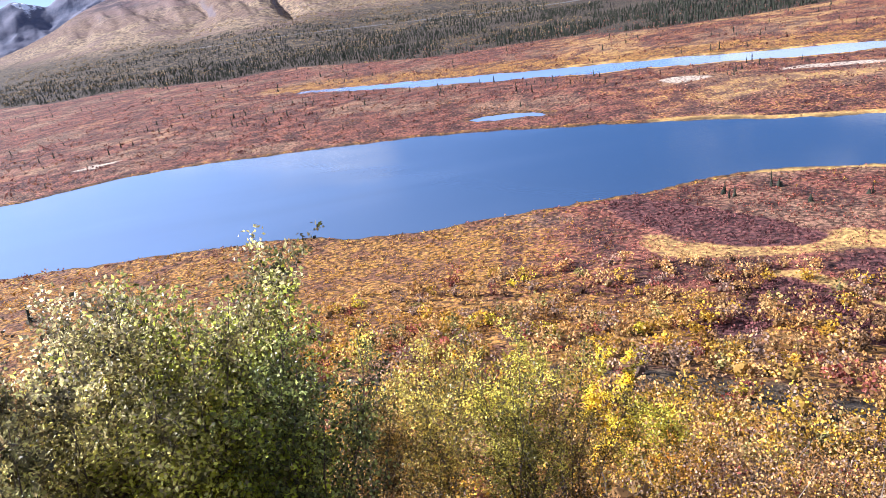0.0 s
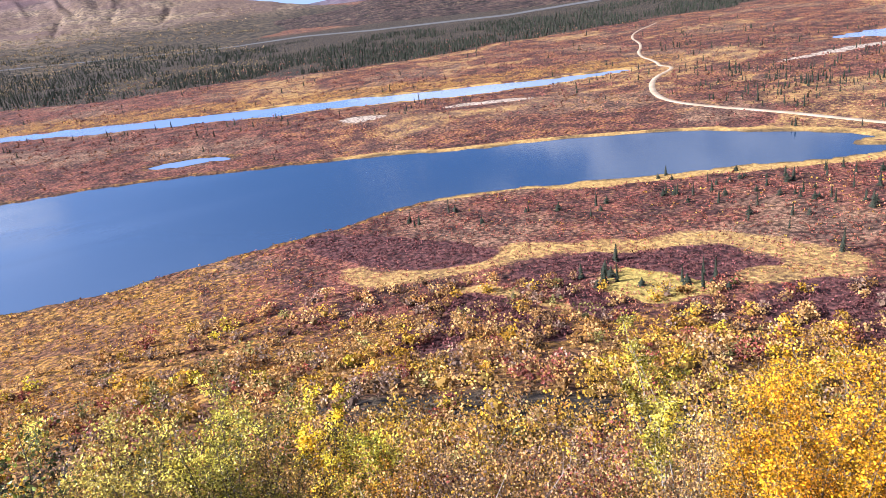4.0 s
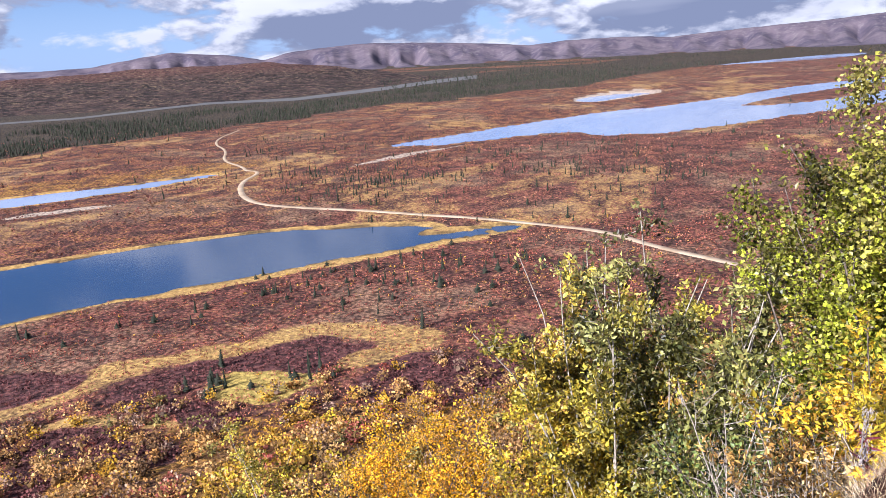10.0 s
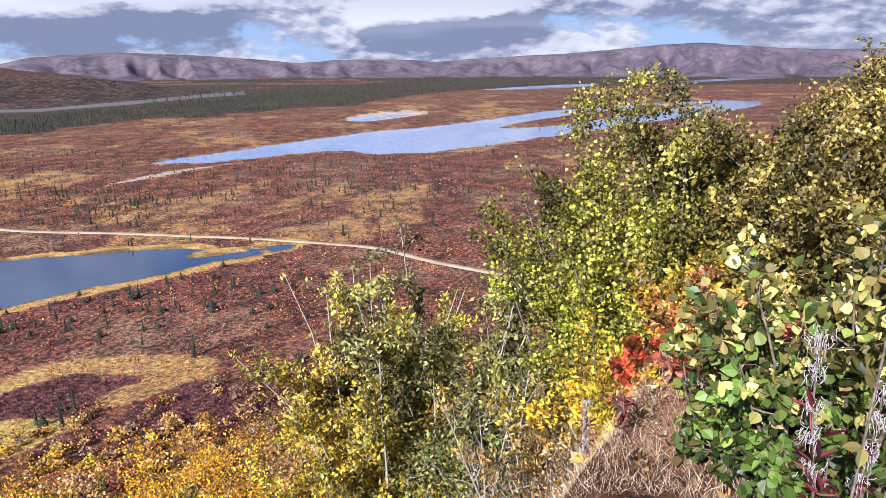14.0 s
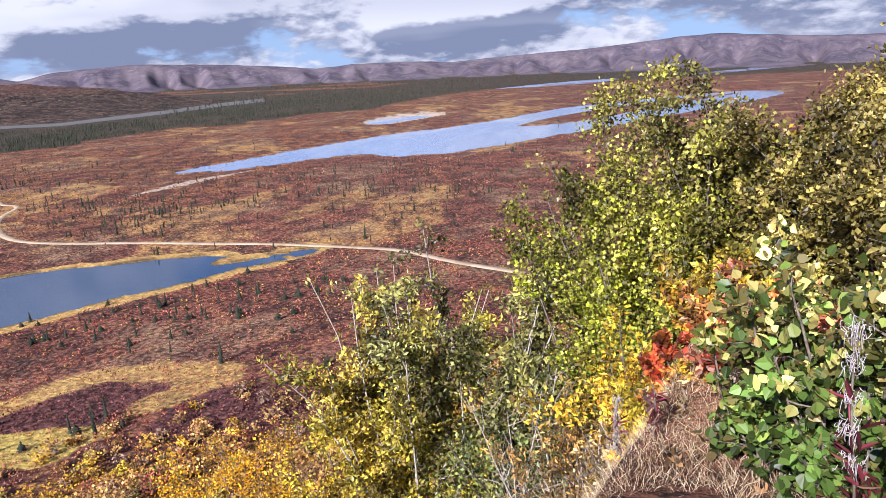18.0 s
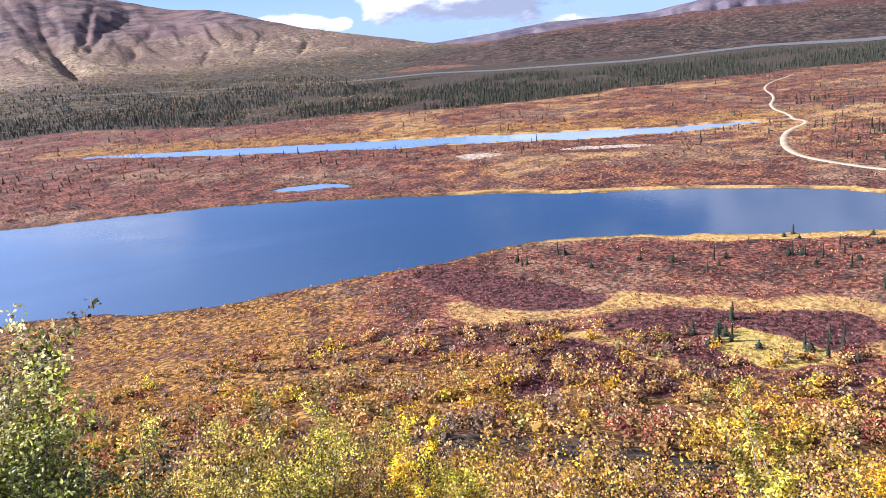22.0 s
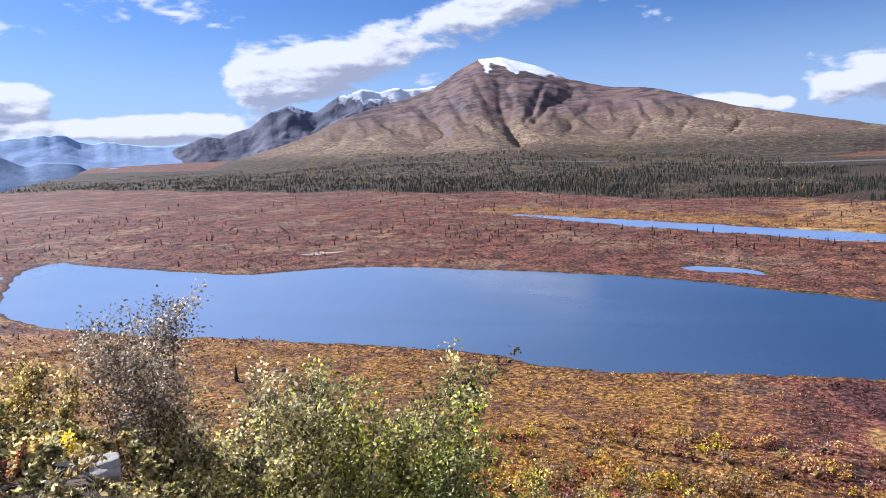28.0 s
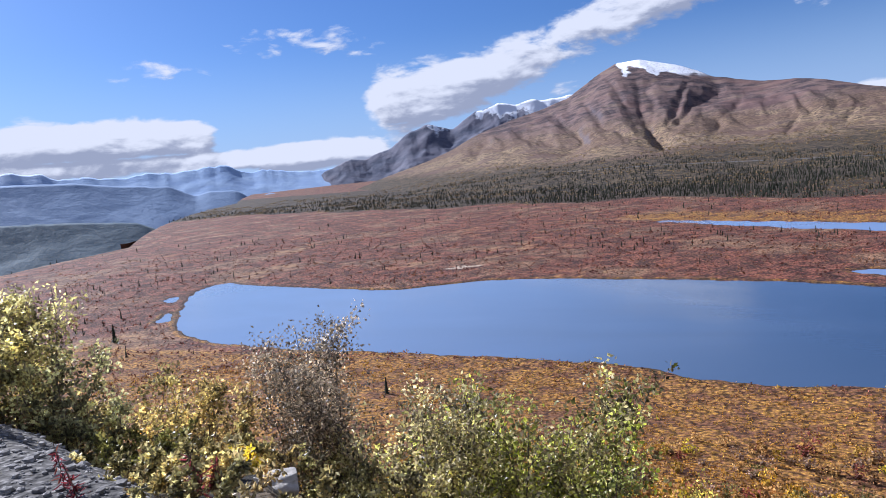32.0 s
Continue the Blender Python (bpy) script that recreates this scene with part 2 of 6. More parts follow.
GREEN = rounded([(65, 82), (71, 83), (76, 79), (76, 71), (76, 66), (69, 66), (64, 68), (63, 76)])
SAND = [rounded(p) for p in ([(93, 280), (104, 283), (114, 268), (102, 262), (95, 268)], [(-152, 299), (-134, 310), (-128, 304), (-142, 297)], [(128, 262), (150, 262), (172, 240), (150, 246)],
                             [(250, 205), (310, 190), (360, 190), (300, 205)], [(620, 215), (700, 262), (800, 238), (800, 175), (700, 190)])]

# how fast each bearing goes downhill from the camera's place, and the hill's profile along the fall line
FALL = (np.array([-180, -120, -90, -75, -60, -52, -45, -40, -36, -30, 0, 30, 55, 70, 82, 92, 105, 120, 180]), np.array([-0.45, -0.3, -0.05, 0.06, 0.20, 0.31, 0.31, 0.40, 0.58, 0.80, 0.97, 1.05, 1.1, 1.0, 0.85, 0.60, 0.12, -0.2, -0.45]))
HILL = (np.array([-400, -60, -8, 1.2, 1.5, 2.0, 3.2, 5, 8, 12, 16, 24, 40, 70, 95, 125, 170, 400]), np.array([110, 62, 49.1, 48.5, 48.25, 47.4, 46.1, 44.6, 42.3, 39.2, 36.3, 31.4, 23.3, 11.0, 4.2, 2.0, 1.4, 1.0]))


def water_distance(x, y):
    d = np.full(x.shape, 60.0)
    for lake in LAKES:
        far = np.hypot(*lake.mean(0)) > 330
        wob = (fbm(x, y, 14.0 if far else 7.0, 3, 5) - 0.5) * (9.0 if far else 3.4)
        d = np.minimum(d, to_line(x, y, lake) + wob)
    for land in [SPIT] + ISLETS:
        d = np.maximum(d, -to_line(x, y, land))
    return d


def patch(x, y, line):
    """Distance to a plant patch with a ragged, lobed edge."""
    return to_line(x, y, line) + (fbm(x, y, 5.0, 4, 44) - 0.5) * 4.5


def bearing(x, y):
    return np.degrees(np.arctan2(x, y))


def downhill(r, a):
    """Metres gone down the fall line; past the gravel pad every bearing towards the lake drops away."""
    fall = np.interp(a, *FALL)
    beyond = np.maximum(fall, np.interp(a, [-86, -72, -60, -45, -30, -29], [-1, 0.25, 0.62, 0.75, 0.8, -1]))
    return np.minimum(r, 11) * fall + np.maximum(r - 11, 0) * beyond


def height(x, y, water=None):
    r, a = np.hypot(x, y), bearing(x, y)
    s = downhill(r, a)
    hill = np.interp(s, *HILL)
    plain = 0.7 + 1.1 * fbm(x, y, 45.0, 4, 2) + 0.004 * np.clip(r - 300, 0, 500)
    bumps = (fbm(x, y, 9.0, 4, 8) - 0.5) * 1.3 * step(s, 6, 30) * step(-s, -130, -60)
    crumble = (fbm(x, y, 0.5, 3, 3) - 0.5) * 0.12 * step(-r, -30, -8)
    z = np.where(s < 300, np.maximum(hill - 1.0, 0) + plain * step(s, 60, 125) + bumps + crumble + 1.0 * (1 - step(s, 60, 125)), plain)
    # the plateau breaks off into the lower valley beyond its rim
    rim = np.interp(a, [-180, -75, -58, -50, -46, -42, -38, 180], [560, 560, 640, 760, 1500, 2300, 9000, 9000])
    z = z - 130 * step(r, rim, rim + 420) - 40 * step(r, rim + 500, rim + 2600)
    d = water_distance(x, y) if water is None else water
    low = np.abs(z) < 12
    z = np.where(low, np.where(d < 0, np.maximum(-2.5, d * 0.5) - 0.05, z * step(d, -1.0, 55.0) + 0.35 * step(d, -0.1, 0.8)), z)
    return z


# ---------- mesh helpers ----------
def mesh_from(name, verts, faces, mat=None, smooth=False):
    """A mesh from arrays; faces is an (n, 3) or (n, 4) array."""
    verts, faces = np.asarray(verts, np.float32), np.asarray(faces, np.int32)
    me = bpy.data.meshes.new(name)
    k = faces.shape[1]
    me.vertices.add(len(verts)), me.loops.add(faces.size), me.polygons.add(len(faces))
    me.vertices.foreach_set("co", verts.ravel())
    me.loops.foreach_set("vertex_index", faces.ravel())
    me.polygons.foreach_set("loop_start", np.arange(0, faces.size, k, dtype=np.int32))
    me.polygons.foreach_set("use_smooth", np.full(len(faces), smooth))
    me.update(calc_edges=True)
    if mat:
        me.materials.append(mat)
    return me


def tint(me, name, values):
    """A colour per vertex, for the plants' hue with any shade put into it, or the cover of the ground."""
    values = np.asarray(values, np.float32)
    if values.shape[1] == 3:
        values = np.hstack([values, np.ones((len(values), 1), np.float32)])
    me.color_attributes.new(name, "FLOAT_COLOR", "POINT").data.foreach_set("color", values.ravel())


def part(name, me, parent=None, label="", at=None):
    ob = new(name, me)
    if parent is not None:
        ob.parent = parent
    if at is not None:
        ob.matrix_basis = at
    return tagged(ob, label) if label else ob


def thing(name, at, label, category, group="", kind=""):
    ob = new(name)
    ob.matrix_basis = at
    return tagged(ob, label, category, group, kind)


def grid_faces(rows, cols, wrap=False):
    c = np.arange(cols if wrap else cols - 1)
    a = (np.arange(rows - 1)[:, None] * cols + c).ravel()
    b = (np.arange(rows - 1)[:, None] * cols + (c + 1) % cols).ravel()
    return np.stack([a, a + cols, b + cols, b], 1)


# ---------- materials of the land ----------
def ground_material():
    m, n = material("tundra")
    g = n.add("ShaderNodeNewGeometry").outputs["Position"]
    a = n.add("ShaderNodeVertexColor", layer_name="cover")
    b = n.add("ShaderNodeVertexColor", layer_name="cover_more")
    ca, cb = n.add("ShaderNodeSeparateColor", n0=a.outputs[0]), n.add("ShaderNodeSeparateColor", n0=b.outputs[0])
    gold, straw, maroon, stone = ca.outputs[0], ca.outputs[1], ca.outputs[2], a.outputs[1]
    forest, sand, green = cb.outputs[0], cb.outputs[1], cb.outputs[2]
    big, mid, small, tiny = n.noise(g, 0.02, 5), n.noise(g, 0.12, 6, 0.6), n.noise(g, 1.0, 5, 0.65), n.noise(g, 5.0, 4, 0.7)
    heath = n.mix(n.ramp(mid, 0.38, 0.64), (0.075, 0.030, 0.026), (0.285, 0.100, 0.066))
    heath = n.mix(n.math("MULTIPLY", n.ramp(small, 0.50, 0.68), 0.8), heath, (0.38, 0.20, 0.085))
    heath = n.mix(n.math("MULTIPLY", n.ramp(big, 0.50, 0.60), 0.6), heath, n.mix(n.ramp(mid, 0.4, 0.6), (0.20, 0.115, 0.075), (0.38, 0.25, 0.14)))
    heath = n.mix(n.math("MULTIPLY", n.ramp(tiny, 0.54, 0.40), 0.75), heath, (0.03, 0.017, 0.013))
    amber = n.mix(n.ramp(small, 0.36, 0.66), (0.19, 0.080, 0.04), (0.52, 0.265, 0.045))
    amber = n.mix(n.math("MULTIPLY", n.ramp(mid, 0.52, 0.40), 0.75), amber, (0.14, 0.055, 0.04))
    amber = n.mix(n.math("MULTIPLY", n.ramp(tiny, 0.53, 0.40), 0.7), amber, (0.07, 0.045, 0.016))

    def edge(w, spread=0.9):
        return n.ramp(n.math("ADD", w, n.math("MULTIPLY", n.math("SUBTRACT", n.math("ADD", n.math("MULTIPLY", small, 0.5), n.math("MULTIPLY", mid, 0.5)), 0.5), spread)), 0.38, 0.62)

    c = n.mix(edge(gold, 1.2), heath, amber)
    c = n.mix(edge(straw), c, n.mix(n.ramp(small, 0.3, 0.7), (0.27, 0.155, 0.052), (0.50, 0.32, 0.10)))
    c = n.mix(edge(green), c, n.mix(n.ramp(small, 0.3, 0.7), (0.30, 0.22, 0.055), (0.48, 0.34, 0.085)))
    c = n.mix(edge(maroon), c, n.mix(n.ramp(small, 0.35, 0.7), (0.066, 0.026, 0.026), (0.16, 0.066, 0.052)))
    c = n.mix(edge(forest), c, n.mix(n.ramp(small, 0.4, 0.65), (0.026, 0.022, 0.018), (0.115, 0.080, 0.044)))
    c = n.mix(edge(sand), c, n.mix(n.ramp(tiny, 0.3, 0.7), (0.36, 0.27, 0.19), (0.52, 0.43, 0.33)))
    # shoreline rim: wet soil and the bank's shadow painted as one dark tone
    c = n.mix(n.math("MULTIPLY", b.outputs[1], n.ramp(mid, 0.36, 0.52)), c, (0.035, 0.026, 0.020))
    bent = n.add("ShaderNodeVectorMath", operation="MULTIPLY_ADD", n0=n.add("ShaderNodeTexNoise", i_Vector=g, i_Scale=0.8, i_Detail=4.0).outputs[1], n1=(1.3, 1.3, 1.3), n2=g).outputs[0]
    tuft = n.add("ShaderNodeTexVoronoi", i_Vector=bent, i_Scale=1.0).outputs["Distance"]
    # shade between tufts, multiplied into the colour: bright crowns, dark gaps
    tuft_shade = n.ramp(n.math("ADD", tuft, n.math("MULTIPLY", n.math("SUBTRACT", tiny, 0.5), 0.7)), 0.22, 0.85, 1.2, 0.26)
    c = n.mix(n.ramp(n.math("MAXIMUM", straw, green), 0.2, 0.6, 1.0, 0.3), c, n.mix(1.0, c, n.add("ShaderNodeCombineColor", n0=tuft_shade, n1=tuft_shade, n2=tuft_shade).outputs[0], "MULTIPLY"))
    pebble = n.add("ShaderNodeTexVoronoi", i_Vector=g, i_Scale=14.0)
    grit = n.mix(n.ramp(pebble.outputs["Distance"], 0.1, 0.6), (0.19, 0.18, 0.17), (0.05, 0.047, 0.045))
    grit = n.mix(n.math("MULTIPLY", n.ramp(small, 0.45, 0.7), 0.45), grit, (0.20, 0.18, 0.155))
    c = n.mix(edge(stone, 0.4), c, grit)
    rise = n.math("ADD", n.math("SUBTRACT", n.math("MULTIPLY", small, 0.8), n.math("MULTIPLY", tuft, 0.6)), n.math("MULTIPLY", tiny, 0.25))
    rubble = n.add("ShaderNodeTexVoronoi", i_Vector=g, i_Scale=24.0).outputs["Distance"]
    rubble = n.math("ADD", n.math("MULTIPLY", pebble.outputs["Distance"], -0.045), n.math("MULTIPLY", rubble, -0.03))
    rise = n.math("ADD", n.math("MULTIPLY", rise, n.math("SUBTRACT", 1.0, n.math("MULTIPLY", stone, 0.9, clamp=True))), n.math("MULTIPLY", rubble, stone))
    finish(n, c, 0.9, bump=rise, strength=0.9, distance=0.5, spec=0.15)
    return m


def road_material():
    m, n = material("road_gravel")
    g = n.add("ShaderNodeNewGeometry").outputs["Position"]
    a, b = n.noise(g, 0.25, 5), n.noise(g, 3.0, 5, 0.7)
    c = n.mix(n.ramp(a, 0.35, 0.65), (0.30, 0.22, 0.14), (0.40, 0.31, 0.21))
    c = n.mix(n.math("MULTIPLY", n.ramp(b, 0.5, 0.7), 0.4), c, (0.28, 0.21, 0.14))
    finish(n, c, 0.95, bump=b, strength=0.4, distance=0.05, spec=0.1)
    return m


def asphalt_material():
    m, n = material("highway_asphalt")
    g = n.add("ShaderNodeNewGeometry").outputs["Position"]
    finish(n, n.mix(n.noise(g, 0.05, 4), (0.075, 0.072, 0.07), (0.13, 0.124, 0.118)), 0.9, spec=0.2)
    return m


def water_material(name, deep, sheen_tone):
    m, n = material(name)
    g = n.add("ShaderNodeNewGeometry").outputs["Position"]
    s = n.add("ShaderNodeMapping", n0=g, n3=(0.35, 1.0, 1.0)).outputs[0]
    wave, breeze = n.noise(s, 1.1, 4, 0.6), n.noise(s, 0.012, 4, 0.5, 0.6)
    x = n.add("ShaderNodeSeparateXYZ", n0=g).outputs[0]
    # sky reflection put into the base colour: bright in the west, dark eastwards
    sky_sheen = n.ramp(n.math("ADD", x, n.math("MULTIPLY", n.math("SUBTRACT", breeze, 0.5), 130)), -165, 75, 1.0, 0.0)
    c = n.mix(sky_sheen, deep, sheen_tone)
    # pale streaks along the breeze pattern, sheen mixed into the colour
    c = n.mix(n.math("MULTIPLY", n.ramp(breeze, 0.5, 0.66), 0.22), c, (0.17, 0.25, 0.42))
    p = n.add("ShaderNodeBsdfPrincipled", i_Base_Color=c, i_Roughness=n.ramp(breeze, 0.36, 0.62, 0.06, 0.2), i_IOR=1.333)
    n.put(p.inputs["Normal"], n.add("ShaderNodeBump", i_Strength=0.09, i_Distance=0.10, i_Height=wave).outputs[0])
    n.add("ShaderNodeOutputMaterial", i_Surface=p.outputs[0])
    return m


def mountain_material():
    """Shrubs low down, brown and purple tundra above, scree, and old snow on the tops."""
    m, n = material("mountainside")
    g = n.add("ShaderNodeNewGeometry").outputs["Position"]
    z = n.add("ShaderNodeSeparateXYZ", n0=g).outputs[2]
    up = n.add("ShaderNodeSeparateXYZ", n0=n.add("ShaderNodeNewGeometry").outputs["Normal"]).outputs[2]
    h = n.add("ShaderNodeMapping", n0=g, n3=(1.0, 1.0, 3.2)).outputs[0]
    nx = n.add("ShaderNodeSeparateXYZ", n0=n.add("ShaderNodeNewGeometry").outputs["Normal"]).outputs[0]
    a, b, c3 = n.noise(g, 0.004, 6, 0.6), n.noise(h, 0.011, 7, 0.68), n.noise(g, 0.10, 5, 0.7)
    low = n.mix(n.ramp(c3, 0.40, 0.60), (0.045, 0.034, 0.028), (0.30, 0.215, 0.125))
    low = n.mix(n.math("MULTIPLY", n.ramp(b, 0.45, 0.65), 0.7), low, (0.115, 0.075, 0.066))
    high = n.mix(n.ramp(b, 0.40, 0.60), (0.046, 0.035, 0.040), (0.150, 0.100, 0.088))
    high = n.mix(n.math("MULTIPLY", n.ramp(c3, 0.5, 0.7), 0.35), high, (0.20, 0.15, 0.135))
    high = n.mix(n.math("MULTIPLY", n.ramp(a, 0.52, 0.62), 0.45), high, (0.135, 0.076, 0.066))
    high = n.mix(n.math("MULTIPLY", n.ramp(n.noise(h, 0.006, 6, 0.7, 0.5), 0.54, 0.66), 0.5), high, (0.19, 0.14, 0.10))
    low = n.mix(n.math("MULTIPLY", n.ramp(a, 0.54, 0.44), 0.6), low, (0.10, 0.062, 0.050))
    level = n.math("ADD", z, n.math("MULTIPLY", n.math("SUBTRACT", a, 0.5), 180))
    floor = n.mix(n.ramp(c3, 0.42, 0.62), (0.026, 0.023, 0.019), (0.115, 0.084, 0.050))
    low = n.mix(n.ramp(n.math("ADD", z, n.math("MULTIPLY", n.math("SUBTRACT", b, 0.5), 40)), 18, 40), floor, low)
    col = n.mix(n.ramp(level, 75, 165), low, high)
    col = n.mix(n.math("MULTIPLY", n.ramp(up, 0.86, 0.70), 0.7), col, (0.10, 0.085, 0.095))
    snow = n.ramp(n.math("ADD", n.math("ADD", z, n.math("MULTIPLY", nx, 230)), n.math("MULTIPLY", n.math("SUBTRACT", b, 0.5), 80)), 372, 392)
    snow = n.math("MULTIPLY", snow, n.ramp(z, 290, 325))
    snow = n.math("MULTIPLY", snow, n.ramp(c3, 0.36, 0.50, 0.55, 1.0))
    col = n.mix(snow, col, (0.80, 0.82, 0.86))
    finish(n, col, 0.9, bump=n.math("ADD", n.math("MULTIPLY", b, 6.0), c3), strength=0.5, distance=4.0, spec=0.1)
    return m


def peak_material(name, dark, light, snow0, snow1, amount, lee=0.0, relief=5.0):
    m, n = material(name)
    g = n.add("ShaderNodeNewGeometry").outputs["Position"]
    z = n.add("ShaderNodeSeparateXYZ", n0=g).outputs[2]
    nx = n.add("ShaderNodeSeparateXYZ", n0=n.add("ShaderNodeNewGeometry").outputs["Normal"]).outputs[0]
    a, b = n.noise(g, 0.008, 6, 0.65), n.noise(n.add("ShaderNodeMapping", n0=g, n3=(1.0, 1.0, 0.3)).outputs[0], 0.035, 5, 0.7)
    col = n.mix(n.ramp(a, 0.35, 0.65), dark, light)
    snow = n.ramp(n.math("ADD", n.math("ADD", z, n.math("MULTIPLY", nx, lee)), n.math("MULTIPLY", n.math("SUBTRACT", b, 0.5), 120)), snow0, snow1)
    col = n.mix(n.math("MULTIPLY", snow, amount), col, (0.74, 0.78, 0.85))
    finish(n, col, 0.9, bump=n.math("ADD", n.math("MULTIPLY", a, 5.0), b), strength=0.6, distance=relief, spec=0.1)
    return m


def hill_material(name, dark, light, extra, scale=0.03, furrow=1.0):
    m, n = material(name)
    g = n.add("ShaderNodeMapping", n0=n.add("ShaderNodeNewGeometry").outputs["Position"], n3=(1.0, 1.0, furrow)).outputs[0]
    a, b = n.noise(g, scale, 6, 0.65), n.noise(g, scale * 6, 5, 0.7)
    col = n.mix(n.ramp(a, 0.35, 0.65), dark, light)
    col = n.mix(n.math("MULTIPLY", n.ramp(b, 0.5, 0.68), 0.6), col, extra)
    finish(n, col, 0.9, bump=n.math("ADD", n.math("MULTIPLY", a, 4.0), b), strength=0.6, distance=3.0, spec=0.1)
    return m


def heath_material():
    """Dark heath with pale boulders and shrubs scattered on it, redder towards the top."""
    m, n = material("heath_hill")
    g = n.add("ShaderNodeNewGeometry").outputs["Position"]
    z = n.add("ShaderNodeSeparateXYZ", n0=g).outputs[2]
    a, b, c3 = n.noise(g, 0.012, 6, 0.65), n.noise(g, 0.05, 7, 0.72), n.noise(g, 0.16, 5, 0.75)
    col = n.mix(n.ramp(b, 0.40, 0.60), (0.018, 0.014, 0.013), (0.088, 0.054, 0.043))
    col = n.mix(n.math("MULTIPLY", n.ramp(n.math("ADD", z, n.math("MULTIPLY", n.math("SUBTRACT", a, 0.5), 30)), 30, 44), 0.7), col, (0.10, 0.046, 0.036))
    col = n.mix(n.math("MULTIPLY", n.ramp(c3, 0.54, 0.62), n.ramp(a, 0.40, 0.58, 0.25, 0.8)), col, (0.24, 0.175, 0.10))
    col = n.mix(n.math("MULTIPLY", n.ramp(c3, 0.47, 0.40), 0.85), col, (0.012, 0.012, 0.011))
    finish(n, col, 0.9, bump=n.math("ADD", n.math("MULTIPLY", b, 4.0), c3), strength=0.7, distance=3.0, spec=0.1)
    return m


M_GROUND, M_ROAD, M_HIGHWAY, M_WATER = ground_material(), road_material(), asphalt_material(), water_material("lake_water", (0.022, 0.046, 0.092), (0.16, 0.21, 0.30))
# water with the bright horizon's reflection painted into a paler base
M_PALE_WATER = water_material("pale_water", (0.155, 0.215, 0.35), (0.20, 0.26, 0.38))
M_MOUNTAIN = mountain_material()
M_HILL = heath_material()
# tone streaks drawn down the slope stand in for shade in its furrows
M_RANGE = hill_material("far_range", (0.058, 0.048, 0.068), (0.125, 0.098, 0.112), (0.175, 0.15, 0.15), 0.006, 0.25)
# distance haze is put into the blue of these four base colours
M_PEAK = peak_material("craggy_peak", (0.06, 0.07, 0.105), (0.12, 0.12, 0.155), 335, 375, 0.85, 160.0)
M_HAZE_BLUE = peak_material("blue_range", (0.20, 0.29, 0.46), (0.25, 0.345, 0.50), 200, 260, 0.25, 30.0, 2.0)
M_HAZE_VALLEY = hill_material("valley_ridge", (0.12, 0.18, 0.29), (0.15, 0.215, 0.33), (0.175, 0.235, 0.33), 0.01)
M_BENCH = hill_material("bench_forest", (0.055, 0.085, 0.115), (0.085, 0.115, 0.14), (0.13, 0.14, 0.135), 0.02)


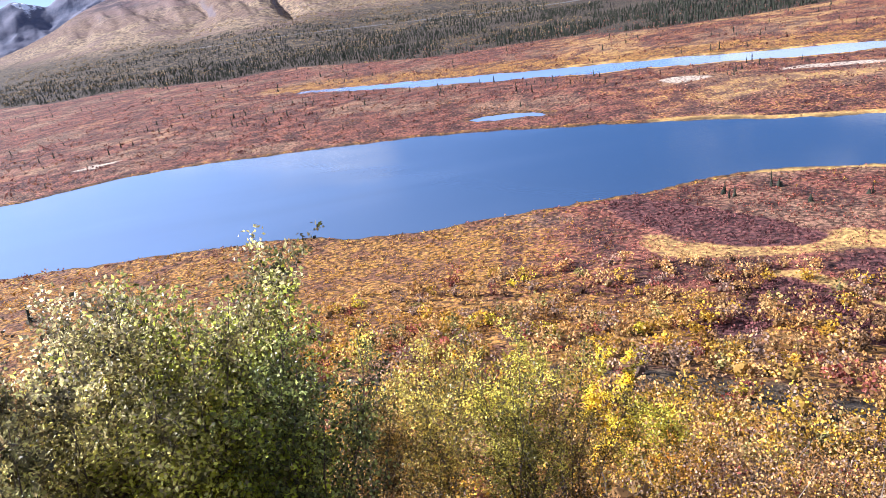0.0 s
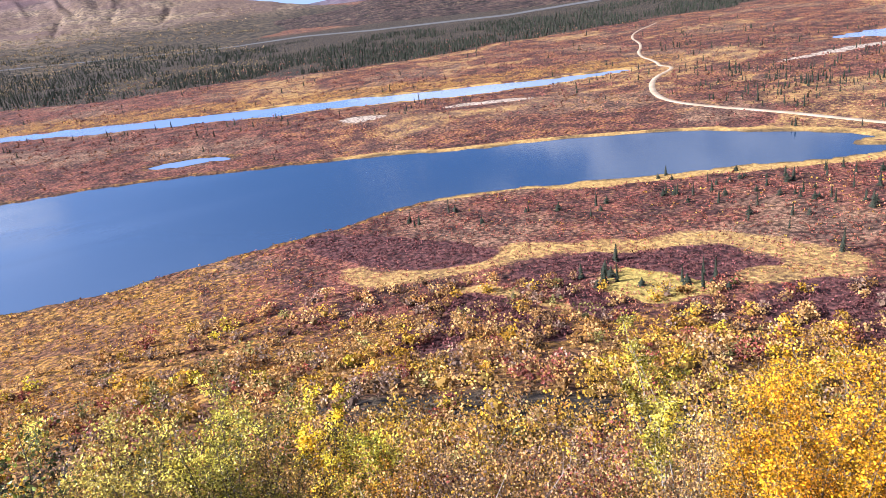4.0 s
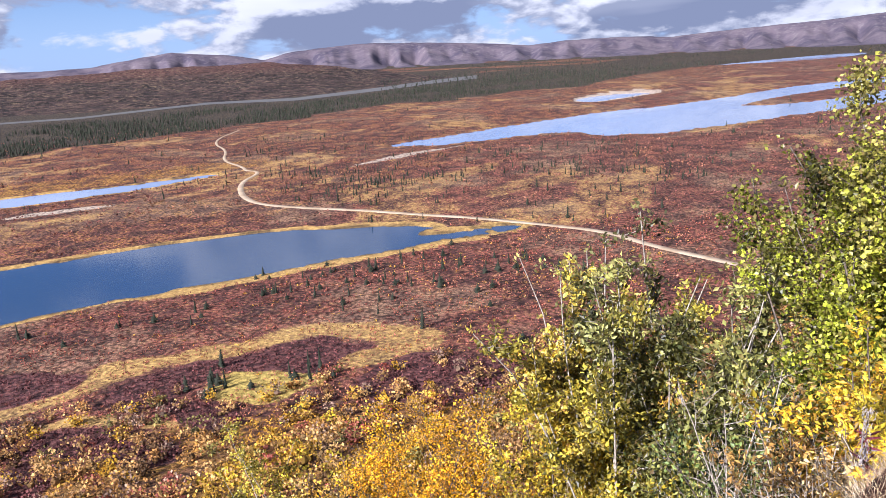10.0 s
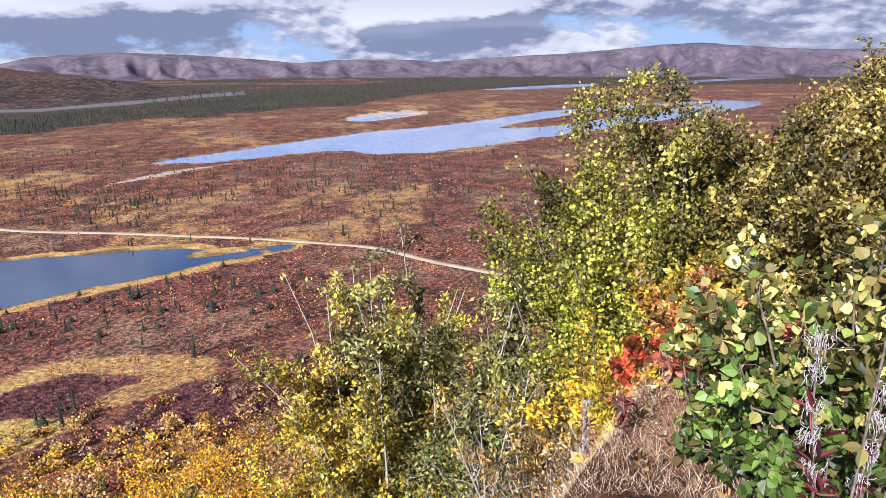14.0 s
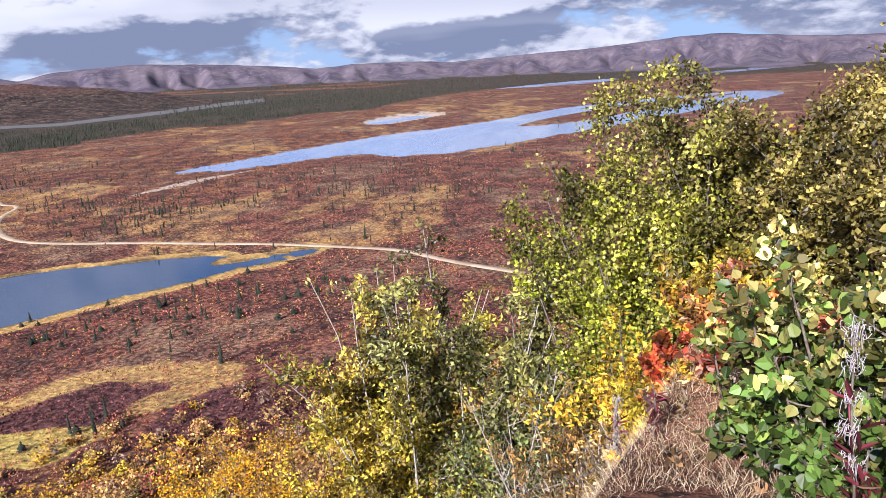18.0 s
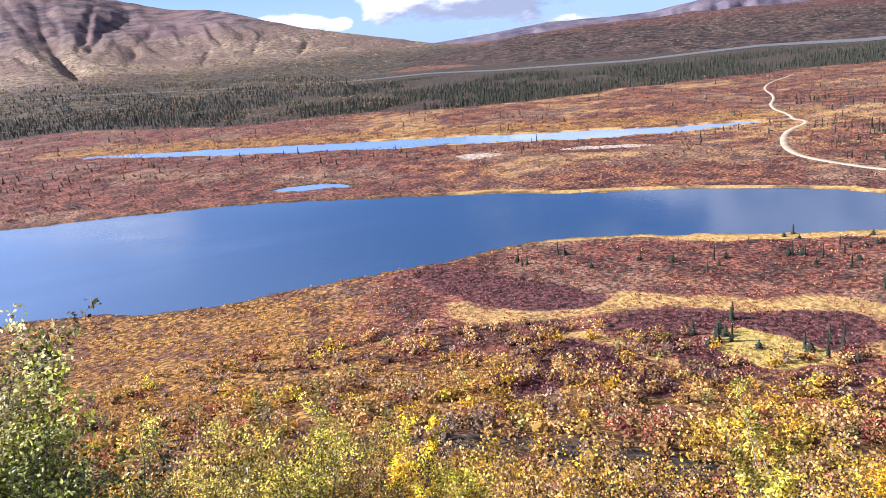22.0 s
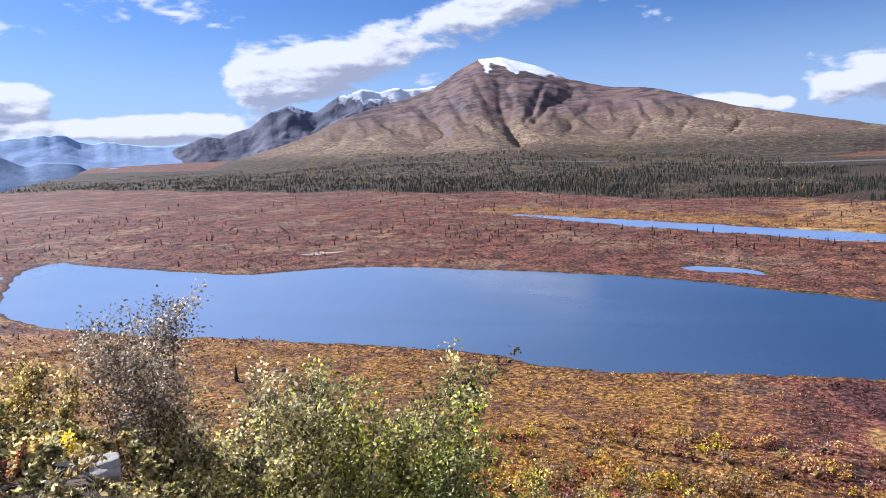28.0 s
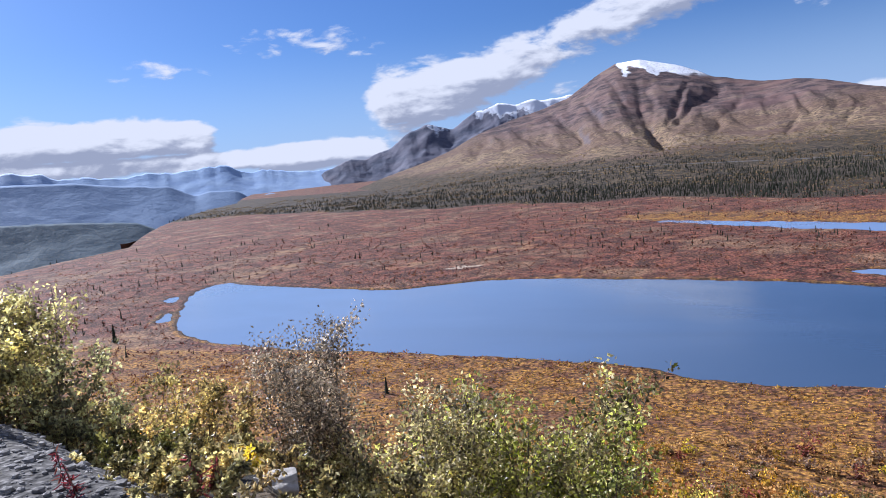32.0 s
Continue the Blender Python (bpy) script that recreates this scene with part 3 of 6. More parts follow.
# ---------- the ground, one sheet to the horizon ----------
def cover_of(x, y, z, d):
    """What grows where: gold, straw, maroon, stone; forest, sand, green; last a painted dark shoreline."""
    r, a = np.hypot(x, y), bearing(x, y)
    s = downhill(r, a)
    o = np.zeros((8,) + x.shape)
    near_side = step(-y, -175, -150) * step(-np.abs(x + 60), -330, -240)
    field = step(-x, -62, 18) * near_side * (r < 330)
    o[0] = np.maximum(field * 0.85, 0.95 * step(-s, -110, -84) * (a > -100) * (a < 130))
    o[0] = np.maximum(o[0], 0.6 * step(-np.abs(d - 1.5), -3.0, -1.2) * (r < 330))
    beyond = to_line(x, y, CHANNEL, reach=140.0)
    o[0] = np.maximum(o[0], 0.60 * step(-beyond, -75, -15) * (y > 420 - 0.62 * x) * (beyond > 0))
    o[0] = np.maximum(o[0], np.where(y < 165, 0.30, 0.40) * step(x, 20, 80))
    o[1] = 0.56 * step(-patch(x, y, STRAW), -3.5, 1.5)
    o[1] = np.maximum(o[1], 0.95 * step(-np.abs(d - 1.5), -3.0, -1.0) * ((x > 70) & (x < 330)))
    o[1] = np.maximum(o[1], 0.9 * step(-d, -9.0, -4.5) * step(x, 85, 105) * (x < 172) * (y < 150 - 0.15 * (x - 90)))
    o[1] = np.maximum(o[1], 0.47 * step(fbm(x, y * 1.6, 55.0, 4, 21), 0.545, 0.66) * (r > 200) * (r < 2600) * step(x, -60, 120))
    o[1] = np.maximum(o[1], 0.40 * step(fbm(x, y * 1.6, 45.0, 4, 23), 0.56, 0.66) * (r > 200) * (r < 1300) * step(-x, -60, 60))
    o[1] = np.maximum(o[1], 0.42 * step(-np.abs(d - 4.0), -9.0, -4.0) * (x > 300))
    for p in MAROON:
        o[2] = np.maximum(o[2], step(-patch(x, y, p), -2.0, 1.5))
    o[2] = np.maximum(o[2], 0.3 * step(-np.abs(x - 85), -60, -20) * step(-np.abs(y - 60), -36, -16) * step(fbm(x, y, 16.0, 3, 14), 0.46, 0.6))
    pad = step(-s, -2.9, -2.1) * step(-a, 49, 55) * (a < 0) + step(-s, -1.0, 1.0) * step(-r, -60, -3) * ((a < -40) | (a > 130))
    o[3] = np.clip(pad, 0, 1) + 0.5 * step(fbm(x, y, 7.0, 3, 41), 0.65, 0.72) * step(s, 8, 12) * step(-s, -40, -24)
    front = np.interp(a, [-60, -42, -35, -27, -18.6, -9.6, -0.6, 12, 16, 24, 33, 42, 51, 57, 63, 71, 80, 110], [1500, 1270, 990, 806, 697, 612, 558, 508, 485, 492, 552, 593, 660, 752, 782, 935, 1500, 2200])
    o[4] = step(r + 120 * (fbm(x, y, 90.0, 3, 61) - 0.5), front - 20, front + 20) * step(-r, -front * 2.6, -front * 1.9)
    o[4] = np.maximum(o[4], 0.85 * (a > 40) * step(r, front, front + 250) * step(fbm(x, y, 260.0, 3, 63), 0.36, 0.46) * (d > 12))
    # forest's dark litter on the slope, standing in for shade between its shrubs
    o[4] = np.maximum(o[4], 0.9 * step(s, np.where(a < -30, 0.4, 1.5), np.where(a < -30, 1.2, 2.6)) * step(-s, -66, -44) * (a > -64) * (a < 100))
    for p in SAND:
        o[5] = np.maximum(o[5], 0.68 * step(-patch(x, y, p), -2.5, 1.0))
    o[1] = np.maximum(o[1], 0.62 * step(-patch(x, y, SWATH), -3.0, 1.5))
    # where the painted bank shadow and wet soil run along the water
    o[7] = 0.85 * step(-np.abs(d - 0.4), -1.9, -0.8) * (r < 420)
    o[6] = 0.72 * step(-patch(x, y, GREEN), -3.0, 1.0)
    return o


def build_ground():
    az = np.radians(np.concatenate([np.arange(-74, -57, 0.45), np.arange(-57, -36, 0.2), np.arange(-36, 118, 0.45), np.arange(118, 286, 4.0)]))
    r = np.concatenate([np.linspace(0.0, 1.0, 3), np.geomspace(1.12, 60, 105), np.geomspace(60.7, 420, 160)[0:], np.geomspace(425, 4950, 130)])
    rr, aa = np.meshgrid(r, az, indexing="ij")
    x, y = rr * np.sin(aa), rr * np.cos(aa)
    d = water_distance(x, y)
    z = height(x, y, d)
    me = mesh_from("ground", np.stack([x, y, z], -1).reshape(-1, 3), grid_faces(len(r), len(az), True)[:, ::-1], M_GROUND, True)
    c = cover_of(x, y, z, d).reshape(8, -1)
    tint(me, "cover", c[:4].T)
    tint(me, "cover_more", c[4:].T)
    tagged(new("ground", me), "autumn tundra hillside and plain, red heath, golden shrubs and straw marsh", "ground", kind="structure")


build_ground()


def build_water(name, outline, label, level=0.0):
    """A level sheet of square cells that runs a little way in under the banks."""
    lo, hi = outline.min(0) - 20, outline.max(0) + 20
    cell = max(5.0, float(np.max(hi - lo)) / 90)
    xs, ys = np.arange(lo[0], hi[0] + cell, cell), np.arange(lo[1], hi[1] + cell, cell)
    gx, gy = np.meshgrid(xs, ys, indexing="ij")
    wet = to_line(gx[:-1, :-1] + cell / 2, gy[:-1, :-1] + cell / 2, outline) < 6 + cell * 0.8
    faces = grid_faces(len(xs), len(ys))[wet.ravel()]
    used, back = np.unique(faces, return_inverse=True)
    verts = np.stack([gx.ravel(), gy.ravel(), np.full(gx.size, level)], 1)[used]
    me = mesh_from(name, verts, back.reshape(faces.shape), M_WATER if outline is LAKE or outline is CREEK else M_PALE_WATER)
    tagged(new(name, me), label, "lake", kind="structure")


for nm, line, label in (("lake_water", LAKE, "long dark blue lake with faint breeze ripples"), ("channel_water", CHANNEL, "narrow pale blue lake beyond the heath"), ("pond_water", POND, "small pale pond beside the lake shore"),
                        ("big_lake_water", BIG_LAKE, "wide pale blue lake with a grassy spit"), ("far_lake_water", FAR_LAKE, "distant pale blue lake on the plain"), ("farther_lake_water", FARTHER_LAKE, "thin distant lake at the forest's foot"),
                        ("side_pond_water", SIDE_POND, "tiny pond on the marshy shore"), ("side_pond_water", SIDE_POND_2, "tiny pond on the marshy shore"), ("marsh_pond_water", MARSH_POND, "shallow pond in pale sand flats"), ("creek_water", CREEK, "shallow creek mouth among grassy islets")):
    build_water(nm, line, label, 0.0 if line is LAKE else -0.02 - 0.01 * (len(label) % 7))


def build_ribbon(name, line, width, lift, mat, label, category, ground=height):
    t = np.gradient(line, axis=0)
    t /= np.linalg.norm(t, axis=1, keepdims=True)
    side = np.stack([-t[:, 1], t[:, 0]], 1)
    off = np.array([-0.5, -0.42, 0, 0.42, 0.5]) * width
    drop = np.array([-0.25, 0.0, 0.06, 0.0, -0.25])
    w = np.interp(np.hypot(line[:, 0], line[:, 1]), [280, 360, 480], [1.0, 0.7, 0.6]) + 0.12 * (vnoise(np.arange(len(line)) * 0.7, np.zeros(len(line)), 3) - 0.5)
    p = line[:, None, :] + side[:, None, :] * (off * w[:, None])[..., None]
    z = np.max(ground(p[..., 0], p[..., 1]), axis=1, keepdims=True) + lift + drop
    me = mesh_from(name, np.concatenate([p, z[..., None]], -1).reshape(-1, 3), grid_faces(len(line), 5), mat, True)
    tagged(new(name, me), label, category, kind="structure")


def dense(line, gap):
    seg = np.linalg.norm(np.diff(line, axis=0), axis=1)
    s = np.concatenate([[0], np.cumsum(seg)])
    q = np.arange(0, s[-1], gap)
    return np.stack([np.interp(q, s, line[:, i]) for i in (0, 1)], 1)


build_ribbon("gravel_road", dense(rounded(ROAD, False, 1), 2.0), 2.8, 0.05, M_ROAD, "pale tan gravel road winding across the heath", "road")


# ---------- hills and mountains ----------
def build_range(name, mat, az0, az1, r0, r1, crest, shape, label, steps=(300, 90), rough=0.25, seed=0, category="mountain", wave=0.0, sink=None, smooth=True, scale=500.0, jag=1.0):
    """A range seen from the hill. crest: bearings, elevations (degrees) and distances of its skyline; shape: elevation gained over the way from foot to crest."""
    a = np.linspace(az0, az1, steps[0])
    def eased(v, width):
        k = max(1, int(width / (a[1] - a[0])))
        return np.convolve(np.pad(v, k, mode="edge"), np.ones(2 * k + 1) / (2 * k + 1), "valid")

    ce, cr = eased(np.interp(a, crest[0], crest[1]), 0.25), eased(np.interp(a, crest[0], crest[2]), 3.5)
    base = eased(ce, 2.0)
    ce = ce + 0.10 * (fbm(a * 10, a * 0, 9.0, 4, seed + 2) - 0.5) * jag
    t = np.concatenate([np.linspace(0, 1, steps[1]), np.linspace(1.03, 1.3, 10)])
    aa, tt = np.meshgrid(a, t, indexing="ij")
    foot = np.interp(a, r0[0], r0[1])[:, None]
    rr = foot + (cr[:, None] - foot) * tt
    x, y = rr * np.sin(np.radians(aa)), rr * np.cos(np.radians(aa))
    fe = np.degrees(np.arctan2(r1 - EYE, foot))
    e = fe + (base[:, None] - fe) * np.interp(tt, *shape) + (ce - base)[:, None] * np.clip(tt, 0, 1) ** 4
    z = EYE + rr * np.tan(np.radians(e))
    lift = np.clip(z - r1, 0, None)
    ridge = np.abs(fbm(x, y, scale, 5, seed) * 2 - 1) * 1.6
    gain = np.interp(tt, [0, 0.08, 0.5, 0.85, 1.0, 1.3], [0, 0.35, 1, 0.4, 0.02, 0.3])
    fine = np.abs(fbm(x, y, 170.0, 4, seed + 3) * 2 - 1)
    z = z + ((ridge - 0.28) * 2.0 + (fine - 0.25) * 0.9) * lift * rough * gain + wave * (fbm(x, y, 60.0, 4, seed + 7) - 0.5) * np.clip(lift / 20, 0, 1)
    z = np.where(tt > 1, z - (tt - 1) * 0.5 * cr[:, None] * 0.6, z)
    if sink is not None:
        z = z - sink(aa, rr, tt, lift)
    me = mesh_from(name, np.stack([x, y, z], -1).reshape(-1, 3), grid_faces(len(a), len(t))[:, ::-1], mat, smooth)
    return tagged(new(name, me), label, category, kind="structure")


# gullies of the mountain: bearing and elevation from top to mouth, half width in degrees, depth in metres
GULLIES = (([(-10.0, 4.9), (-9.8, 3.4), (-9.3, 2.0), (-8.6, 0.6), (-8.4, -0.1), (-9.6, -0.75), (-11.1, -1.2)], 1.6, 50.0), ([(-4.0, 3.3), (-6.1, 2.35), (-7.5, 1.35), (-8.3, 0.4)], 0.75, 26.0), ([(-6.3, 3.9), (-7.2, 2.4), (-8.0, 1.4), (-8.6, 0.6)], 0.55, 22.0),
           ([(-11.9, 4.8), (-10.7, 3.2), (-9.7, 1.9), (-8.9, 1.1)], 0.6, 18.0), ([(-14.0, 3.45), (-12.8, 2.1), (-11.1, 0.9), (-9.8, 0.15)], 0.7, 20.0), ([(-16.3, 2.8), (-14.6, 1.5), (-14.4, 0.6), (-16.0, -0.15), (-17.6, -0.7)], 0.8, 28.0),
           ([(-19.5, 2.1), (-17.5, 1.0), (-15.6, 0.1)], 0.6, 18.0), ([(-22.0, 1.6), (-23.0, 0.4), (-24.5, -0.6)], 0.7, 16.0), ([(1.3, 1.3), (0.5, 0.0), (0.2, -0.6), (-1.2, -1.3)], 0.4, 12.0), ([(11.6, -0.2), (9.8, -0.95), (9.0, -1.6)], 0.5, 10.0),
           ([(5.0, 1.6), (4.0, 0.4), (3.6, -0.7)], 0.45, 8.0), ([(-2.0, 2.9), (-3.4, 1.7), (-4.6, 0.6), (-5.6, -0.3)], 0.5, 10.0), ([(8.5, 0.8), (7.2, -0.2), (6.6, -1.2)], 0.4, 12.0))


def gullies(a, r, t, lift):
    """Deep gullies that gather below the summit, and shallow furrows running down between them."""
    e = np.degrees(np.arctan2(lift + 1.0 - EYE, r))
    wa = a + 0.9 * (fbm(a * 10, e * 10, 14.0, 4, 5) - 0.5)
    we = e + 0.7 * (fbm(a * 10, e * 10, 12.0, 4, 15) - 0.5)
    out = np.zeros(a.shape)
    for line, width, depth in GULLIES:
        d, along = np.full(a.shape, 9.0), np.zeros(a.shape)
        for i, ((a0, e0), (a1, e1)) in enumerate(zip(line[:-1], line[1:])):
            ll = (a1 - a0) ** 2 + (e1 - e0) ** 2
            s = np.clip(((wa - a0) * (a1 - a0) + (we - e0) * (e1 - e0)) / ll, 0, 1)
            q = np.hypot(wa - a0 - s * (a1 - a0), we - e0 - s * (e1 - e0))
            along = np.where(q < d, (i + s) / (len(line) - 1), along)
            d = np.minimum(d, q)
        w = width * (0.75 + 0.7 * along)
        out = np.maximum(out, depth * (1.0 if depth > 50 else 0.6) * np.clip(1 - d / w, 0, 1) ** 1.3 * step(along, -0.25, 0.35) * (1 - (0.9 if depth < 30 else 0.55) * step(along, 0.6, 1.0)))
    furrow = np.abs(fbm(wa * 10 + e * 5, e * 9, 16.0, 5, 19) * 2 - 1)
    return out * step(lift, 20, 60) + (0.35 - furrow) * 16.0 * step(lift, 30, 90) * step(-t, -0.99, -0.8)


def spurs(a, r, t, lift):
    """Even furrows running down the range's front, between sharp spurs."""
    out = np.zeros(a.shape)
    for gap, depth, seed, t0, t1 in ((2.7, 0.72, 3, 0.30, 0.97), (1.15, 0.12, 8, 0.45, 1.0), (6.5, 0.35, 12, 0.15, 0.9)):
        ph = a / gap + 2.0 * (fbm(a / gap, t * 1.2, 2.2, 3, seed) - 0.5) + 0.35 * t
        v = np.abs(ph % 1.0 - 0.62)
        v = np.where(ph % 1.0 < 0.62, v / 0.62, v / 0.38)
        out += lift * depth * (1 - v) * step(t, t0 - 0.15, t0 + 0.2) * step(-t, -t1, -t1 + 0.2) * (0.35 + 1.1 * vnoise(ph - ph % 1.0, ph * 0, seed) ** 1.3)
    return out


SKY_A = np.array([-50.5, -49.5, -46.2, -41.6, -38, -36, -34, -30, -26.5, -24.6, -22.2, -19.9, -17.2, -15, -12.6, -11.3, -9.6, -6.4, -4.5, -1.2, 1.8, 4.7, 7.9, 11.9, 15.6, 19.1, 24])
SKY_E = np.array([-6.5, -5.4, -3.1, -2.6, -2.35, -2.0, -1.5, -0.4, 0.5, 1.2, 2.2, 2.9, 3.5, 4.2, 5.7, 6.28, 6.29, 5.33, 4.35, 3.52, 3.31, 2.48, 1.55, 0.75, -0.01, -0.69, -1.2])
SKY_R = np.interp(SKY_A, [-50, -43, -34, -22, -16, -10, -3, 4, 12, 24], [1300, 1700, 2300, 3000, 3300, 3500, 3200, 2600, 2100, 1700])
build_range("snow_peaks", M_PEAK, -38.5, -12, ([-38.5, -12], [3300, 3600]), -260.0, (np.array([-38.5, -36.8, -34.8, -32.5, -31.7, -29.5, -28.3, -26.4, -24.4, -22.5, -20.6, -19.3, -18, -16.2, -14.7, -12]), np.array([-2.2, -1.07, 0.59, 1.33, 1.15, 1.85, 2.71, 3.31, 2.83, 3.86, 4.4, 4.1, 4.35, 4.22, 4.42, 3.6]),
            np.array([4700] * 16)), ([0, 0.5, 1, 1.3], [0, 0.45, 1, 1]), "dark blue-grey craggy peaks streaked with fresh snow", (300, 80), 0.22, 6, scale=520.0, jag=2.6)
build_range("mountain", M_MOUNTAIN, -50.5, 24, ([-50, -43, -35, -27, -9.6, 0, 24], [900, 1250, 1100, 1000, 760, 700, 700]), 1.0, (SKY_A, SKY_E, SKY_R), ([0, 0.12, 0.3, 0.55, 0.8, 1, 1.3], [0, 0.20, 0.36, 0.58, 0.82, 1, 1]),
            "broad mauve-brown mountain with gullies and fresh snow on its summit", (500, 140), 0.10, 4, sink=gullies, scale=620.0)
build_range("heath_hill", M_HILL, 12, 66, ([12, 40, 60, 66], [700, 760, 1000, 1100]), 0.0, (np.array([12, 14.4, 17.6, 19.3, 23.2, 29.2, 37.7, 46.5, 50.8, 55.1, 59.2, 66]), np.array([-1.6, -1.4, -1.2, -1.14, -0.57, -0.17, 0.06, 0.09, -0.31, -0.92, -1.62, -2.4]),
            np.array([1500] * 12)), ([0, 0.25, 0.5, 1, 1.3], [0, 0.2, 0.5, 1, 1]), "low dark heath hill with a highway cut along its flank", (300, 90), 0.30, 9, "hill", 7.0, scale=260.0)
build_range("far_range", M_RANGE, 15, 118, ([15, 118], [2700, 2900]), -5.0, (np.array([15, 18, 21.3, 26.5, 31, 34.3, 39.6, 43.9, 46.3, 48.4, 53.4, 59.1, 63.1, 66.9, 69.5, 73.8, 77.3, 82.6, 87, 90.3, 94.4, 97.2, 102.8, 106.3, 118]),
            np.array([-0.6, -0.41, -0.2, 0.3, 0.28, 0.38, 1.14, 0.74, 0.3, 0.79, 1.14, 0.95, 0.69, 0.35, 0.58, 0.59, 0.42, 0.72, 0.93, 1.13, 1.52, 1.61, 1.17, 1.03, 0.9]), np.array([4300] * 25)),
            ([0, 0.3, 0.6, 1, 1.3], [0, 0.15, 0.45, 1, 1]), "long mauve mountain range with furrowed slopes", (620, 60), 0.22, 17, scale=360.0, sink=spurs)
build_range("blue_range", M_HAZE_BLUE, -78, -30, ([-78, -30], [3900, 3900]), -150.0, (np.array([-78, -66, -60, -57.2, -54.9, -53.2, -50.3, -46.4, -45.1, -42.7, -40.7, -38.1, -35.7, -30]), np.array([2.2, 2.4, 2.1, 2.66, 2.42, 1.93, 1.74, 1.74, 1.83, 1.87, 1.13, 1.08, 0.73, 0.5]),
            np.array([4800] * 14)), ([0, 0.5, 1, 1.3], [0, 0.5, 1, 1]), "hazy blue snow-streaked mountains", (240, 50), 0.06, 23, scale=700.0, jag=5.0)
build_range("valley_ridge", M_HAZE_VALLEY, -80, -37, ([-80, -37], [2600, 2900]), -170.0, (np.array([-80, -65, -57.3, -53, -50.3, -46.5, -44.8, -43.8, -41.7, -40.6, -39.2, -37]), np.array([1.9, 1.95, 1.9, 1.65, 1.13, 0.7, -0.3, 0.0, -0.15, -1.0, -0.6, -1.6]),
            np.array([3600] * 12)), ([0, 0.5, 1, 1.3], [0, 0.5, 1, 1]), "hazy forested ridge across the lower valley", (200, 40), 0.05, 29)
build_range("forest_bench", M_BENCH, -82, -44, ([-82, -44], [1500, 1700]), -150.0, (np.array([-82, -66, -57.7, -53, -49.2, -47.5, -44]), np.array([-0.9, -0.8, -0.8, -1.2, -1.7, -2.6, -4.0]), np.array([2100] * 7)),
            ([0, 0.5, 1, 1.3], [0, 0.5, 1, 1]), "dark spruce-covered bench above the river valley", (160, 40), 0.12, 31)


# ---------- plants ----------
def foliage_material(name, thin=0.45, rough=0.42, spec=0.45, low=0.3, high=1.75, dead=0.7):
    m, n = material(name)
    hue = n.add("ShaderNodeVertexColor", layer_name="hue").outputs[0]
    rnd = n.add("ShaderNodeNewGeometry").outputs["Random Per Island"]
    v = n.ramp(rnd, 0.0, 1.0, low, high)
    c = n.mix(1.0, hue, n.add("ShaderNodeCombineColor", n0=v, n1=v, n2=v).outputs[0], "MULTIPLY")
    c = n.mix(n.math("MULTIPLY", n.math("GREATER_THAN", rnd, 0.93), dead), c, (0.16, 0.09, 0.04))
    finish(n, c, rough, spec=spec, thin=thin)
    return m


def bark_material(name, dark, light):
    m, n = material(name)
    g = n.add("ShaderNodeTexCoord").outputs["Object"]
    a = n.noise(g, 30.0, 4, 0.6)
    finish(n, n.mix(n.ramp(a, 0.35, 0.65), dark, light), 0.85, bump=a, strength=0.4, distance=0.01)
    return m


M_LEAF, M_HEATH_LEAF = foliage_material("leaves"), foliage_material("heath_leaves", 0.14, 0.8, 0.12, 0.5, 1.3, 0.2)
M_SHRUB_LEAF = foliage_material("shrub_leaves", 0.26, 0.6, 0.2, 0.5, 1.4, 0.4)
M_BARK, M_PALE_BARK = bark_material("bark", (0.07, 0.05, 0.04), (0.20, 0.16, 0.12)), bark_material("pale_bark", (0.22, 0.18, 0.14), (0.46, 0.40, 0.33))
rng = np.random.default_rng(11)


def unit(v):
    return v / np.maximum(np.linalg.norm(v, axis=-1, keepdims=True), 1e-9)


def leaf_frames(k, out, droop):
    axis = rng.normal(size=(k, 3))
    if out is not None:
        axis = unit(axis) + out * 0.9
    axis[:, 2] -= droop
    axis = unit(axis)
    side = unit(np.cross(axis, rng.normal(size=(k, 3))))
    return axis, side, np.cross(side, axis)


def leaf_quads(at, size, out=None, droop=0.0, narrow=0.55):
    """Folded four-cornered leaves at the points 'at', turned at random, more outwards where 'out' is given."""
    k = len(at)
    axis, side, up = leaf_frames(k, out, droop)
    ln = (size * rng.uniform(0.7, 1.3, k))[:, None]
    v = np.stack([at, at + axis * ln * 0.45 + side * ln * narrow * 0.5 + up * ln * 0.1, at + axis * ln, at + axis * ln * 0.45 - side * ln * narrow * 0.5 + up * ln * 0.1], 1)
    return v.reshape(-1, 3), np.arange(4 * k).reshape(-1, 4)


def oval_leaves(at, size, out=None, droop=0.0, narrow=0.55):
    """Leaves with an oval outline, folded along the midrib: two faces each."""
    k = len(at)
    axis, side, up = leaf_frames(k, out, droop)
    ln = (size * rng.uniform(0.65, 1.3, k))[:, None]
    curl = rng.uniform(-0.12, 0.22, (k, 1))
    shape = ((0, 0, 0), (0.22, 0.40, 0.07), (0.62, 0.42, 0.07), (1, 0, 0), (0.62, -0.42, 0.07), (0.22, -0.40, 0.07))
    v = np.stack([at + ln * (axis * a + side * b * narrow + up * (c - curl * a * a)) for a, b, c in shape], 1)
    i = np.arange(k)[:, None] * 6
    return v.reshape(-1, 3), np.concatenate([i + np.array([[0, 1, 2, 3]]), i + np.array([[0, 3, 4, 5]])], 1).reshape(-1, 4)


